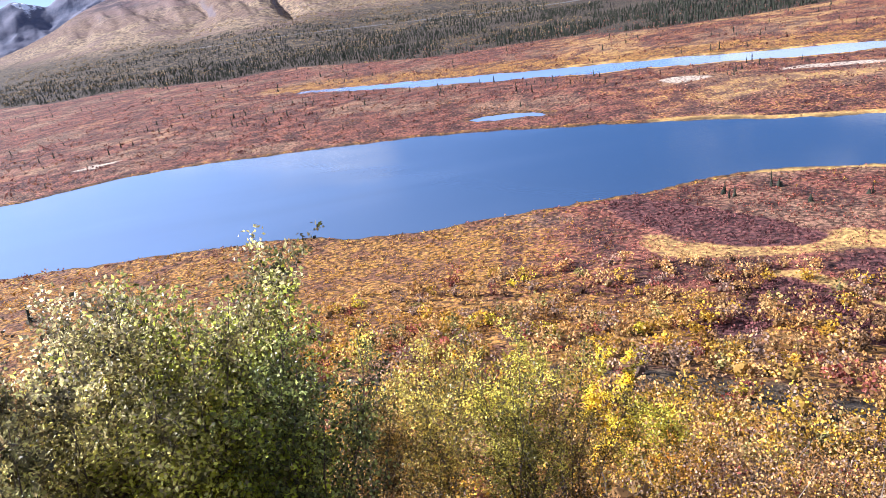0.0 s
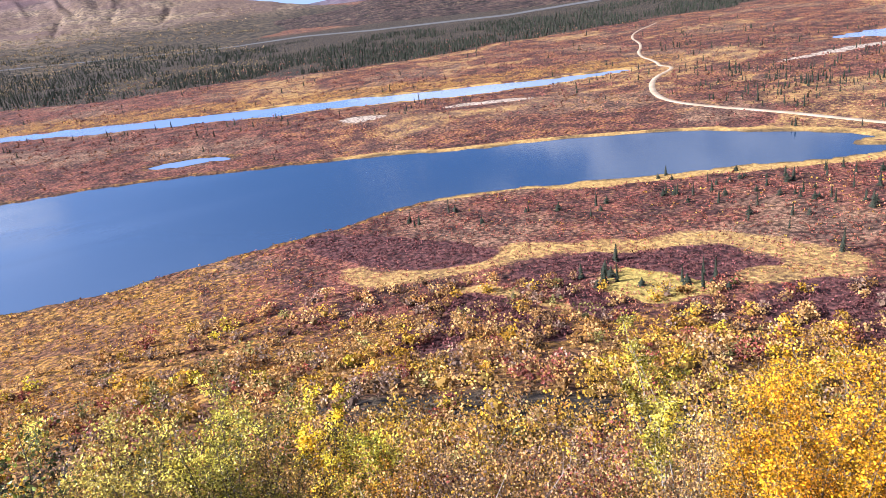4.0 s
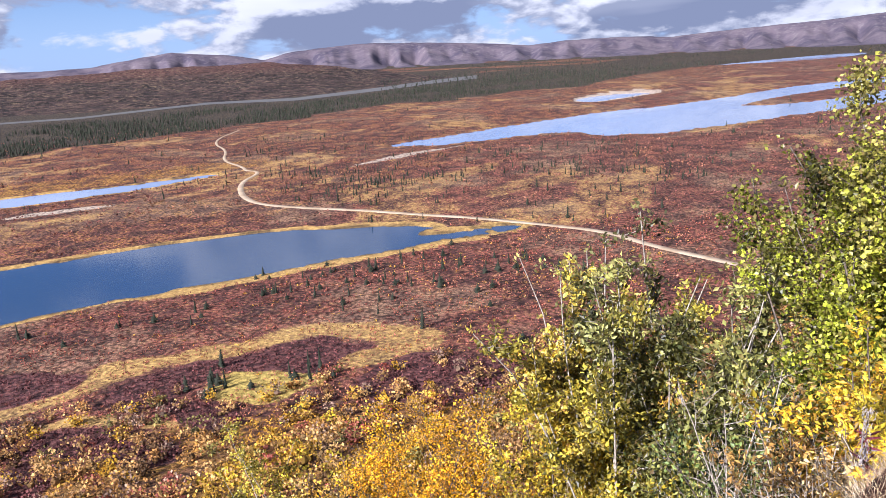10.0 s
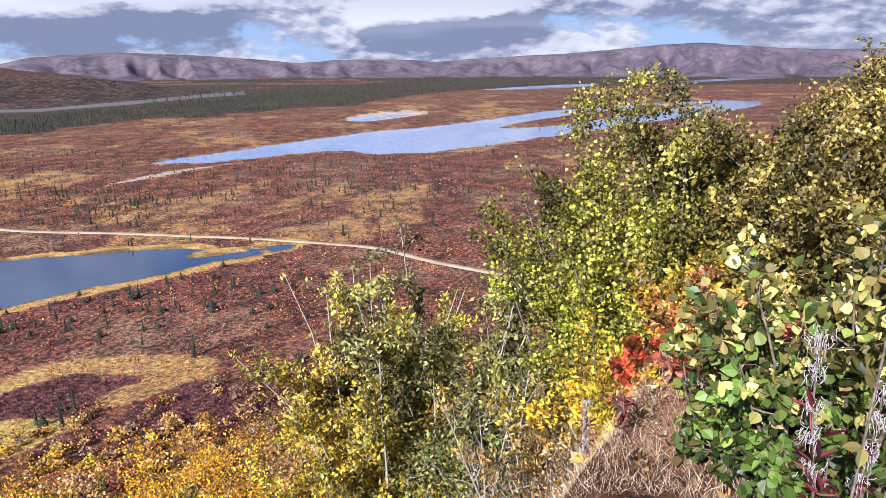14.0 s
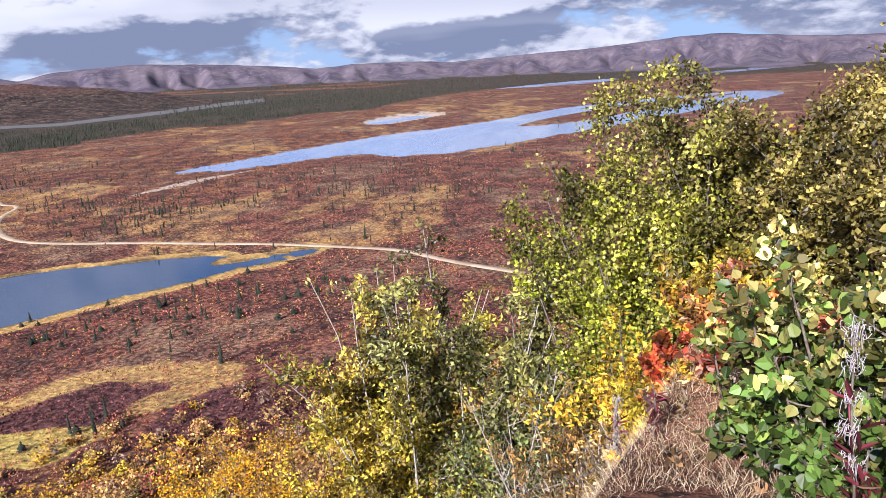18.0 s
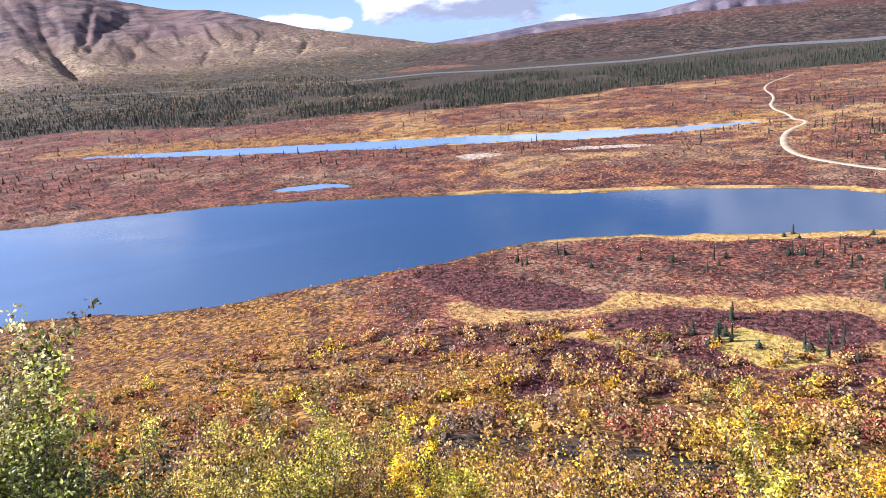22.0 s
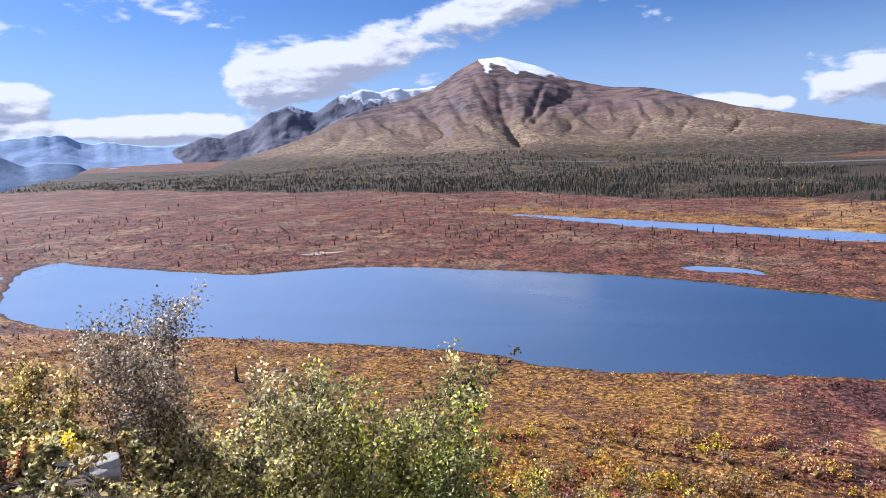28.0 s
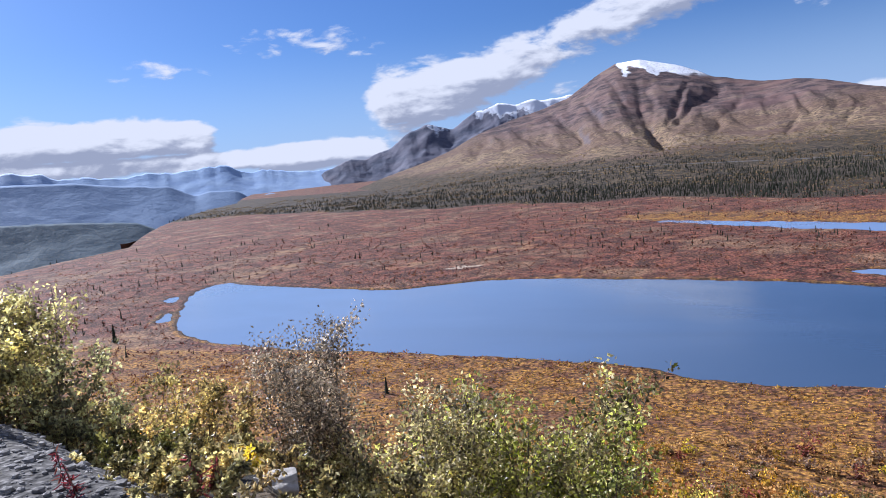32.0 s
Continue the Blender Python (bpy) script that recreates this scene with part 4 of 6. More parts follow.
def lobed_leaves(at, size, out=None, droop=0.15, narrow=0.9):
    """Broad three-lobed leaves, folded along the midrib and cupped: four faces each."""
    k = len(at)
    axis, side, up = leaf_frames(k, out, droop)
    ln = (size * rng.uniform(0.6, 1.35, k))[:, None]
    curl, cup = rng.uniform(-0.1, 0.35, (k, 1)), rng.uniform(0.02, 0.16, (k, 1))
    half = ((0.07, 0.27, 0.5), (0.34, 0.50, 1.0), (0.62, 0.38, 0.8), (0.84, 0.17, 0.5))
    shape = ((0, 0, 0),) + half + ((1, 0, 0),) + tuple((a, -b, c) for a, b, c in half[::-1])
    v = np.stack([at + ln * (axis * a + side * b * narrow + up * (cup * c - curl * a * a)) for a, b, c in shape], 1)
    i = np.arange(k)[:, None] * 10
    faces = [i + np.array([q]) for q in ((0, 1, 2, 3), (0, 3, 4, 5), (0, 5, 6, 7), (0, 7, 8, 9))]
    return v.reshape(-1, 3), np.concatenate(faces, 1).reshape(-1, 4)


def tube(points, r0, r1, sides=5):
    p = np.asarray(points, float)
    t = unit(np.gradient(p, axis=0))
    ref = np.where(np.abs(t[:, 2:3]) > 0.9, np.array([[1.0, 0, 0]]), np.array([[0, 0, 1.0]]))
    a = unit(np.cross(t, ref))
    b = np.cross(t, a)
    ang = np.linspace(0, 2 * np.pi, sides, endpoint=False)
    rad = np.linspace(r0, r1, len(p))[:, None, None]
    v = p[:, None] + rad * (np.cos(ang)[None, :, None] * a[:, None] + np.sin(ang)[None, :, None] * b[:, None])
    return v.reshape(-1, 3), grid_faces(len(p), sides, True)


def joined(pieces):
    vs, fs, base = [], [], 0
    for v, f in pieces:
        vs.append(v), fs.append(f + base)
        base += len(v)
    return np.concatenate(vs), np.concatenate(fs)


def wander(start, way, length, steps, bend, lift=0.0):
    p, w, out = np.array(start, float), unit(np.array(way, float)), []
    for _ in range(steps):
        out.append(p.copy())
        w = unit(w + rng.normal(size=3) * bend + np.array([0, 0, lift]))
        p = p + w * length / (steps - 1)
    return np.array(out)


def bush(name, x, y, tall, wide, label, hues, leaves=4000, leaf=0.05, stems=6, lean=(0, 0), bark=None, category="bush", bare=0.25, group="", narrow=0.55, sink=0.15, branches=7, out=0.5, z=None, lobed=False):
    """A leafy bush: stems with side branches, each stem a part, and the foliage on the outer shoots."""
    base = height(np.array([x]), np.array([y]))[0] if z is None else z
    top = thing(name, pose(x, y, base - sink), label, category, group)
    hues = np.array(hues)
    near = math.hypot(x, y) < 4.5
    span = min(tall, 1.2 * wide + 1.4)
    for i in range(stems):
        spots, ways, tones = [], [], []
        ang = 2 * np.pi * (i + rng.uniform(0, 0.7)) / stems
        reach = rng.uniform(0.25, 1.0) * wide * 0.5
        way = (np.cos(ang) * reach + lean[0] * tall, np.sin(ang) * reach + lean[1] * tall, tall * (1.0 if i == 0 else rng.uniform(0.64 if wide > 2 else 0.76, 1.0)))
        length = np.linalg.norm(way) * (1.0 - 0.14 * reach / (wide * 0.5 + 1e-6))
        line = wander((np.cos(ang) * 0.08 * wide, np.sin(ang) * 0.08 * wide, 0), way, length, 8, 0.10, 0.04)
        thick = 0.0034 * tall + 0.006
        pieces = [tube(line, thick, thick * 0.25, 5 if near else 4)]
        for j in range(branches):
            f, tone = rng.uniform(bare, 0.97), rng.choice([0.35, 0.7, 1.1, 1.7])
            k = f * 7
            p = line[int(k)] + (line[min(int(k) + 1, 7)] - line[int(k)]) * (k % 1)
            bw = unit(rng.normal(size=3) * np.array([1, 1, 0.5]) + np.array([np.cos(ang) * 0.4, np.sin(ang) * 0.4, 0.8]))
            bl = wander(p, bw, span * rng.uniform(0.14, 0.34) * (1.25 - f), 5, 0.22, 0.1)
            pieces.append(tube(bl, thick * 0.42, thick * 0.12, 4 if near else 3))
            for q in bl[1:]:
                spots.append(q), ways.append(bw), tones.append(tone)
            for _ in range(2):
                q0 = bl[rng.integers(1, 4)]
                tw = unit(rng.normal(size=3) + np.array([0, 0, 0.5]))
                tl = wander(q0, tw, span * rng.uniform(0.07, 0.16), 4, 0.2)
                pieces.append(tube(tl, thick * 0.16, thick * 0.07, 3))
                for q in tl[1:]:
                    spots.append(q), ways.append(tw), tones.append(tone)
        for q in line[int(8 * max(bare, 0.4)):]:
            spots.append(q), ways.append(np.array([0, 0, 1.0])), tones.append(0.8)
        stem = part("stem", mesh_from("stem", *joined(pieces), bark or M_BARK, True), top)
        spots, ways = np.array(spots), np.array(ways)
        k = int(leaves * (1.0 if lobed or near else 1.65) / stems)
        pick = rng.integers(0, len(spots), k)
        at = spots[pick] + rng.normal(size=(k, 3)) * min(span, 4.0) * 0.019
        v, f = (lobed_leaves if lobed else oval_leaves if near else leaf_quads)(at, leaf * (1.0 if near else 1.0), ways[pick] * out, narrow=narrow * (1.0 if near else 1.2))
        me = mesh_from("foliage", v, f, M_LEAF)
        pos = np.clip(at[:, 2] / tall + 0.25 * rng.normal(size=k), 0, 0.999) * (len(hues) - 1)
        lo = pos.astype(int)
        hue = hues[lo] + (hues[np.minimum(lo + 1, len(hues) - 1)] - hues[lo]) * (pos - lo)[:, None]
        hue = hue * np.array(tones)[pick][:, None]
        tint(me, "hue", np.repeat(hue, len(v) // k, 0))
        part("foliage", me, stem)
    return top


def polar(a, r):
    h = radians(max(-31, min(79, a)))
    return r * math.sin(radians(a)) + 0.45 * math.sin(h), r * math.cos(radians(a)) + 0.45 * (math.cos(h) - 1)


OLIVE, YELLOW, GOLD, ORANGE, BROWN, RED, DKGREEN, TAN = ((0.20, 0.185, 0.045), (0.58, 0.45, 0.03), (0.62, 0.38, 0.025), (0.55, 0.23, 0.03), (0.22, 0.12, 0.05),
                                                                       (0.42, 0.06, 0.03), (0.12, 0.16, 0.045), (0.52, 0.37, 0.16))

def brow(name, a, r, top, wide, label, hues, leaves, leaf, stems, **kw):
    """A bush at a bearing and distance whose crown ends at the elevation 'top', in degrees."""
    x, y = polar(a, r)
    base = height(np.array([x]), np.array([y]))[0]
    bush(name, x, y, (EYE + r * math.tan(radians(top)) - base + 0.15) * 1.04, wide, label, hues, leaves, leaf, stems, z=base, **kw)


# the bushes along the brow, from the gravel pad round to the slope on the far side
brow("willow_bush", -38.6, 8.5, -9.2, 1.15, "dark grey-brown willow with small dull leaves", [(0.30, 0.21, 0.12), (0.34, 0.27, 0.17), (0.38, 0.31, 0.22)], 7000, 0.040, 11, category="willow", bare=0.25, branches=16, lean=(0.06, 0.0))
# lime below, dull above: the bush's lit and shaded sides put into leaf hues
brow("alder_bush", -20, 9.5, -16.4, 3.2, "dense dark green alder bush catching the sun", [(0.44, 0.46, 0.04), (0.42, 0.46, 0.04), (0.36, 0.39, 0.05), (0.31, 0.31, 0.08), (0.33, 0.28, 0.13)], 24000, 0.074, 18, category="alder", bare=0.1, branches=16)
brow("alder_bush", -25.0, 9.0, -15.0, 2.5, "dark green alder bush with fresh bright shoots", [(0.60, 0.58, 0.08), (0.54, 0.53, 0.10), (0.48, 0.43, 0.16), (0.46, 0.38, 0.22)], 14000, 0.065, 14, category="alder", bare=0.1, branches=15)
brow("alder_bush", -32, 8.5, -17.0, 2.6, "dark grey-green alder bush in half shade", [(0.60, 0.55, 0.12), (0.52, 0.46, 0.17), (0.48, 0.40, 0.22)], 11000, 0.058, 13, category="alder", bare=0.1, branches=13)
brow("alder_bush", -15.5, 8.0, -24.5, 1.8, "low dark green alder bush in deep shade", [(0.182, 0.203, 0.052), (0.208, 0.239, 0.065), (0.234, 0.251, 0.065)], 5000, 0.055, 9, category="alder", bare=0.12, branches=11)
brow("alder_bush", -37, 7.0, -21.5, 1.7, "low dark grey-green alder bush by the boulder", [(0.364, 0.364, 0.117), (0.442, 0.39, 0.182), (0.468, 0.416, 0.156)], 4600, 0.045, 8, category="alder", bare=0.15)
brow("birch_bush", 4, 11.5, -27.6, 2.0, "olive and yellow dwarf birch bush", [(0.299, 0.253, 0.057), (0.391, 0.356, 0.057), (0.552, 0.46, 0.069)], 9500, 0.055, 11, category="birch", bare=0.12, branches=12)
brow("birch_bush", -4.5, 11, -26.5, 2.0, "olive brown dwarf birch bush", [(0.36, 0.216, 0.072), (0.408, 0.336, 0.072), (0.552, 0.444, 0.084)], 8500, 0.055, 11, category="birch", bare=0.12, branches=12)
brow("birch_bush", -10, 10, -29.0, 1.6, "amber brown dwarf birch bush", [BROWN, (0.34, 0.21, 0.05), (0.40, 0.27, 0.06)], 4200, 0.048, 8, category="birch", bare=0.12, branches=11)
brow("birch_bush", 8.5, 12, -31.0, 1.8, "amber brown dwarf birch bush", [BROWN, (0.32, 0.2, 0.05), (0.38, 0.28, 0.06)], 4200, 0.05, 8, category="birch", bare=0.12, branches=11)
brow("poplar_sapling", 12, 16.5, -29.5, 1.2, "bright yellow poplar sapling on the slope", [GOLD, YELLOW, YELLOW], 3000, 0.085, 5, category="sapling", bare=0.15, branches=9)
brow("poplar_sapling", 15.5, 16.0, -33.0, 1.8, "bright yellow-green poplar sapling on the slope", [OLIVE, YELLOW, (0.48, 0.46, 0.05)], 2800, 0.08, 6, category="sapling", bare=0.15, branches=9)
brow("poplar_sapling", 18.5, 15.0, -35.5, 1.4, "amber poplar sapling on the slope", [BROWN, GOLD, ORANGE], 2000, 0.07, 6, category="sapling", bare=0.15, branches=9)
brow("poplar_sapling", 44, 16.5, -26.6, 1.7, "slender pale yellow poplar sapling with visible stems", [OLIVE, YELLOW, (0.55, 0.48, 0.1)], 3600, 0.08, 5, category="sapling", bare=0.3, bark=M_PALE_BARK, branches=11)
brow("golden_bush", 52.5, 12.0, -28.2, 2.4, "bright golden orange willow bush", [(0.52, 0.24, 0.007), (0.64, 0.33, 0.007), (0.66, 0.37, 0.008)], 18000, 0.050, 15, bare=0.08, branches=17)
brow("golden_bush", 60, 11.0, -27.2, 2.4, "bright golden orange willow bush", [(0.52, 0.24, 0.007), (0.64, 0.33, 0.007), (0.66, 0.37, 0.008)], 18000, 0.050, 15, bare=0.08, branches=17)
brow("golden_bush", 56, 10.0, -33.0, 1.8, "bright golden orange willow bush", [(0.52, 0.24, 0.007), (0.64, 0.33, 0.007), (0.66, 0.37, 0.008)], 9000, 0.05, 11, bare=0.08, branches=14)
brow("golden_bush", 47.5, 12.5, -33.0, 1.8, "tan and gold thinning willow bush", [BROWN, TAN, GOLD], 3600, 0.055, 8, bare=0.15, branches=11)
brow("willow_bush", 71.8, 9.0, -14.3, 0.8, "large olive yellow willow with pale leaning stems", [(0.52, 0.36, 0.025), (0.48, 0.36, 0.04), (0.44, 0.37, 0.09)], 9500, 0.08, 10, lean=(-0.05, 0.03), bark=M_PALE_BARK, category="willow", bare=0.22, branches=13, narrow=0.42)
brow("willow_bush", 76.5, 8.6, -9.2, 1.2, "tall olive green willow with pale stems", [OLIVE, (0.24, 0.24, 0.06), (0.22, 0.22, 0.08), (0.26, 0.23, 0.07)], 9500, 0.072, 8, bark=M_PALE_BARK, category="willow", bare=0.15, branches=14, narrow=0.45)
brow("willow_bush", 80.5, 8.2, -11.5, 1.3, "olive green willow with pale stems", [DKGREEN, OLIVE, (0.24, 0.24, 0.07), (0.34, 0.30, 0.09)], 10500, 0.072, 10, bark=M_PALE_BARK, category="willow", bare=0.15, branches=14, narrow=0.45)
brow("willow_bush", 73, 8.0, -15.0, 1.2, "olive green willow with dense inner leaves", [(0.58, 0.41, 0.03), (0.42, 0.34, 0.04), (0.28, 0.25, 0.05)], 9500, 0.07, 10, bark=M_PALE_BARK, category="willow", bare=0.12, branches=12, narrow=0.45)
brow("willow_bush", 69, 8.4, -23.5, 1.4, "low yellow-green willow with bare grey twigs", [(0.50, 0.38, 0.04), (0.64, 0.46, 0.03), YELLOW], 5500, 0.055, 9, category="willow", bare=0.12, branches=11)
brow("alder_bush", 89.5, 7.0, -6.8, 0.9, "bright green alder with leafy shoots", [(0.24, 0.209, 0.054), (0.37, 0.40, 0.03), (0.35, 0.37, 0.03), (0.24, 0.209, 0.054)], 16575, 0.043, 10, category="alder", bare=0.1, branches=14, narrow=0.75)
brow("alder_bush", 92.5, 6.8, -2.4, 1.1, "bright green alder with tall bare-tipped shoots", [(0.24, 0.209, 0.054), (0.37, 0.40, 0.03), (0.35, 0.37, 0.03), (0.24, 0.209, 0.054), (0.24, 0.209, 0.054)], 15600, 0.042, 9, category="alder", bare=0.1, branches=13, narrow=0.75)
brow("alder_bush", 97, 6.6, 0.2, 1.1, "green and yellow alder with tall thin shoots", [(0.23, 0.2, 0.052), (0.40, 0.40, 0.04), (0.299, 0.26, 0.057), (0.23, 0.2, 0.052)], 13650, 0.039, 9, category="alder", bare=0.1, branches=13, narrow=0.75)
brow("alder_bush", 102, 6.2, -3.6, 1.5, "green and yellow alder on the hillside", [(0.2, 0.174, 0.045), (0.34, 0.291, 0.05), (0.24, 0.188, 0.05)], 14625, 0.038, 10, category="alder", bare=0.1, branches=12, narrow=0.7)
brow("alder_bush", 107, 5.6, 0.2, 1.5, "yellowing olive alder on the hillside", [(0.2, 0.174, 0.045), (0.3, 0.235, 0.05), (0.28, 0.216, 0.06)], 12675, 0.036, 10, category="alder", bare=0.1, branches=11)
brow("alder_bush", 112, 5.2, 3.0, 1.5, "yellowing olive alder on the hillside", [(0.2, 0.174, 0.045), (0.3, 0.235, 0.05), (0.28, 0.216, 0.06)], 10725, 0.036, 9, category="alder", bare=0.1, branches=11)
brow("alder_bush", 84, 6.4, -22.5, 1.1, "dark green low alder under the willows", [DKGREEN, DKGREEN, OLIVE], 3600, 0.05, 8, category="alder", bare=0.1, branches=11)
brow("golden_bush", 91, 5.2, -19.0, 1.1, "orange and yellow low shrub", [ORANGE, GOLD, YELLOW], 3600, 0.048, 8, bare=0.1, branches=11, narrow=0.4)
brow("golden_bush", 93.5, 4.4, -24.5, 0.8, "yellow low shrub with narrow leaves", [GOLD, YELLOW, YELLOW], 2000, 0.042, 8, bare=0.1, branches=9, narrow=0.35)
brow("golden_bush", 87.5, 4.6, -25.5, 0.9, "rusty low shrub with narrow leaves", [BROWN, (0.40, 0.22, 0.06), (0.45, 0.28, 0.08)], 1500, 0.05, 8, bare=0.2, branches=9, narrow=0.3)
brow("red_shrub", 95.8, 4.2, -21.3, 0.8, "low shrub with scarlet and orange leaves", [RED, RED, (0.52, 0.17, 0.04)], 1650, 0.045, 7, category="shrub", bare=0.1, narrow=0.75)
brow("red_shrub", 101, 3.6, -15.5, 0.7, "shrub with coral red autumn leaves", [RED, (0.46, 0.12, 0.05), (0.52, 0.20, 0.09)], 1050, 0.045, 6, category="shrub", bare=0.2, narrow=0.75)
brow("red_shrub", 99.5, 3.9, -16.5, 0.8, "shrub with orange and coral leaves", [RED, (0.50, 0.20, 0.05), (0.52, 0.28, 0.07)], 1950, 0.038, 8, category="shrub", bare=0.1, narrow=0.6)
brow("golden_bush", 97.5, 4.7, -14.5, 0.9, "yellow and orange leafy shrub under the alders", [ORANGE, GOLD, (0.46, 0.40, 0.06)], 2400, 0.046, 8, bare=0.1, branches=10, narrow=0.5)
brow("alder_bush", 104, 4.9, -8.0, 1.0, "olive alder with yellowing leaves", [(0.2, 0.174, 0.045), (0.3, 0.254, 0.05), (0.32, 0.244, 0.07)], 8190, 0.033, 8, category="alder", bare=0.1, branches=11, narrow=0.7)
brow("alder_bush", 110, 4.4, -3.5, 1.0, "olive alder with yellowing leaves", [(0.2, 0.174, 0.045), (0.28, 0.226, 0.05), (0.3, 0.235, 0.07)], 8190, 0.033, 8, category="alder", bare=0.1, branches=11, narrow=0.7)
for ang, dist, top, wide in ((83.5, 5.4, -24.5, 0.9), (87.5, 4.4, -27.5, 0.8), (91.5, 3.4, -29.0, 0.6), (95.0, 3.2, -26.0, 0.6), (98.0, 3.0, -25.5, 0.5), (100.5, 2.9, -22.0, 0.4)):
    brow("bare_shrub", ang, dist, top, wide, "bare grey-brown shrub with a few dry leaves", [TAN, (0.34, 0.22, 0.10), (0.40, 0.30, 0.14)], 420, 0.035, 8, category="shrub", bare=0.1, bark=M_PALE_BARK, group="bare shrubs on the brow", branches=11, narrow=0.4)
for ang, dist, top, tone in ((92.0, 3.0, -32.0, GOLD), (94.5, 3.7, -24.5, ORANGE), (96.5, 2.7, -31.0, TAN), (98.5, 3.5, -22.5, GOLD), (99.5, 2.5, -29.0, BROWN), (90.0, 3.9, -28.0, TAN)):
    brow("low_shrub", ang, dist, top, 0.6, "low dry shrub with small autumn leaves", [BROWN, tone, tone], 700, 0.034, 8, category="shrub", bare=0.1, group="low shrubs on the brow", branches=9, narrow=0.5)
brow("cranberry_bush", 102.5, 2.5, -18.5, 0.55, "broad-leaved cranberry bush, green turning yellow and red", [(0.09, 0.14, 0.025), (0.13, 0.19, 0.035), (0.24, 0.26, 0.05), (0.62, 0.50, 0.16)], 2600, 0.036, 11, bare=0.1, narrow=0.95, sink=0.05, lobed=True)
brow("cranberry_bush", 107, 2.3, -15.5, 0.6, "broad-leaved cranberry bush in deep green", [(0.08, 0.13, 0.025), (0.10, 0.17, 0.03), (0.16, 0.22, 0.045), (0.62, 0.50, 0.16)], 2600, 0.036, 11, bare=0.1, narrow=0.95, sink=0.05, lobed=True)
brow("cranberry_bush", 112, 2.4, -10.0, 0.6, "broad-leaved cranberry bush, yellow-green above", [(0.10, 0.15, 0.03), (0.20, 0.24, 0.05), (0.62, 0.50, 0.16)], 2600, 0.036, 11, bare=0.1, narrow=0.95, sink=0.05, lobed=True)
brow("willow_bush", -58, 8.5, -3.4, 1.7, "yellow-green willow at the edge of the gravel", [(0.46, 0.42, 0.16), (0.60, 0.52, 0.18), (0.66, 0.60, 0.26)], 3200, 0.046, 10, category="willow", bare=0.15, branches=13)
brow("willow_bush", -62, 8.0, -4.0, 1.8, "yellow-green willow at the edge of the gravel", [(0.46, 0.42, 0.16), (0.58, 0.50, 0.18), (0.64, 0.58, 0.26)], 3200, 0.046, 10, category="willow", bare=0.15, branches=13)
brow("willow_bush", -69, 8.0, -4.0, 1.9, "yellow-green willow at the edge of the gravel", [(0.46, 0.42, 0.16), (0.58, 0.50, 0.18), (0.64, 0.58, 0.26)], 3200, 0.046, 10, category="willow", bare=0.15, branches=13)
for ang, dist, top, hue, word in ((-57, 8.0, -8.0, (0.34, 0.32, 0.15), "grey-green"), (-52.5, 8.4, -11.0, (0.34, 0.28, 0.10), "pale yellow-brown"), (-48.5, 7.8, -12.5, (0.40, 0.30, 0.09), "straw yellow"), (-45, 8.8, -13.6, (0.34, 0.25, 0.09), "brownish yellow"),
                                  (-55, 7.6, -12.6, (0.34, 0.32, 0.15), "grey-green"), (-50.5, 6.4, -16.0, OLIVE, "olive"), (-46.5, 6.4, -17.5, (0.34, 0.28, 0.10), "pale straw"), (-43.5, 6.6, -18.5, (0.30, 0.23, 0.08), "dusty yellow-brown"), (-61, 8.8, -8.5, (0.34, 0.32, 0.15), "grey-green"), (-66, 9.0, -8.0, OLIVE, "olive")):
    brow("roadside_shrub", ang, dist, top, 1.35, word + " low shrub beside the gravel", [BROWN, tuple(1.35 * h for h in hue), tuple(1.65 * h for h in hue)], 3000, 0.045, 8, category="shrub", bare=0.1, group="shrubs along the gravel", branches=10)
for ang, dist, top, tone in ((-50.5, 5.0, -17.0, (0.42, 0.36, 0.14)), (-47.5, 4.6, -18.0, (0.50, 0.40, 0.14)), (-46.0, 5.2, -17.5, (0.40, 0.34, 0.16)), (-49.0, 4.0, -18.5, (0.34, 0.30, 0.12)), (-40.0, 5.0, -24.0, (0.38, 0.34, 0.12)), (-45.5, 4.2, -19.5, (0.46, 0.36, 0.16)), (-52.5, 5.6, -16.5, (0.46, 0.40, 0.18)), (-40.6, 3.6, -22.6, (0.36, 0.30, 0.12)), (-45.0, 3.4, -22.5, (0.42, 0.34, 0.16)), (-48.0, 3.3, -22.0, (0.40, 0.36, 0.18)), (-38.5, 4.2, -26.0, (0.34, 0.32, 0.11)), (-43.0, 3.0, -25.5, (0.30, 0.22, 0.10)), (-39.0, 3.2, -25.0, (0.36, 0.30, 0.13))):
    brow("low_shrub", ang, dist, top, 0.8, "low pale shrub between the boulder and the gravel", [BROWN, tone, tuple(1.4 * h for h in tone)], 1500, 0.040, 8, category="shrub", bare=0.1, group="low shrubs by the gravel", branches=10, narrow=0.5)
brow("golden_bush", -44.6, 5.4, -18.5, 0.6, "small bright yellow shrub by the boulder", [GOLD, YELLOW, YELLOW], 700, 0.04, 6, bare=0.1)


def scatter(count, a0, a1, r0, r1):
    """Places even over bearing and the log of distance."""
    a, r = rng.uniform(a0, a1, count), np.exp(rng.uniform(math.log(r0), math.log(r1), count))
    return r * np.sin(np.radians(a)), r * np.cos(np.radians(a)), r, a


def stuff(name, verts, faces, hue, mat, label, category):
    me = mesh_from(name, verts, faces, mat)
    if hue is not None:
        tint(me, "hue", hue)
    tagged(new(name, me), label, category, kind="stuff")


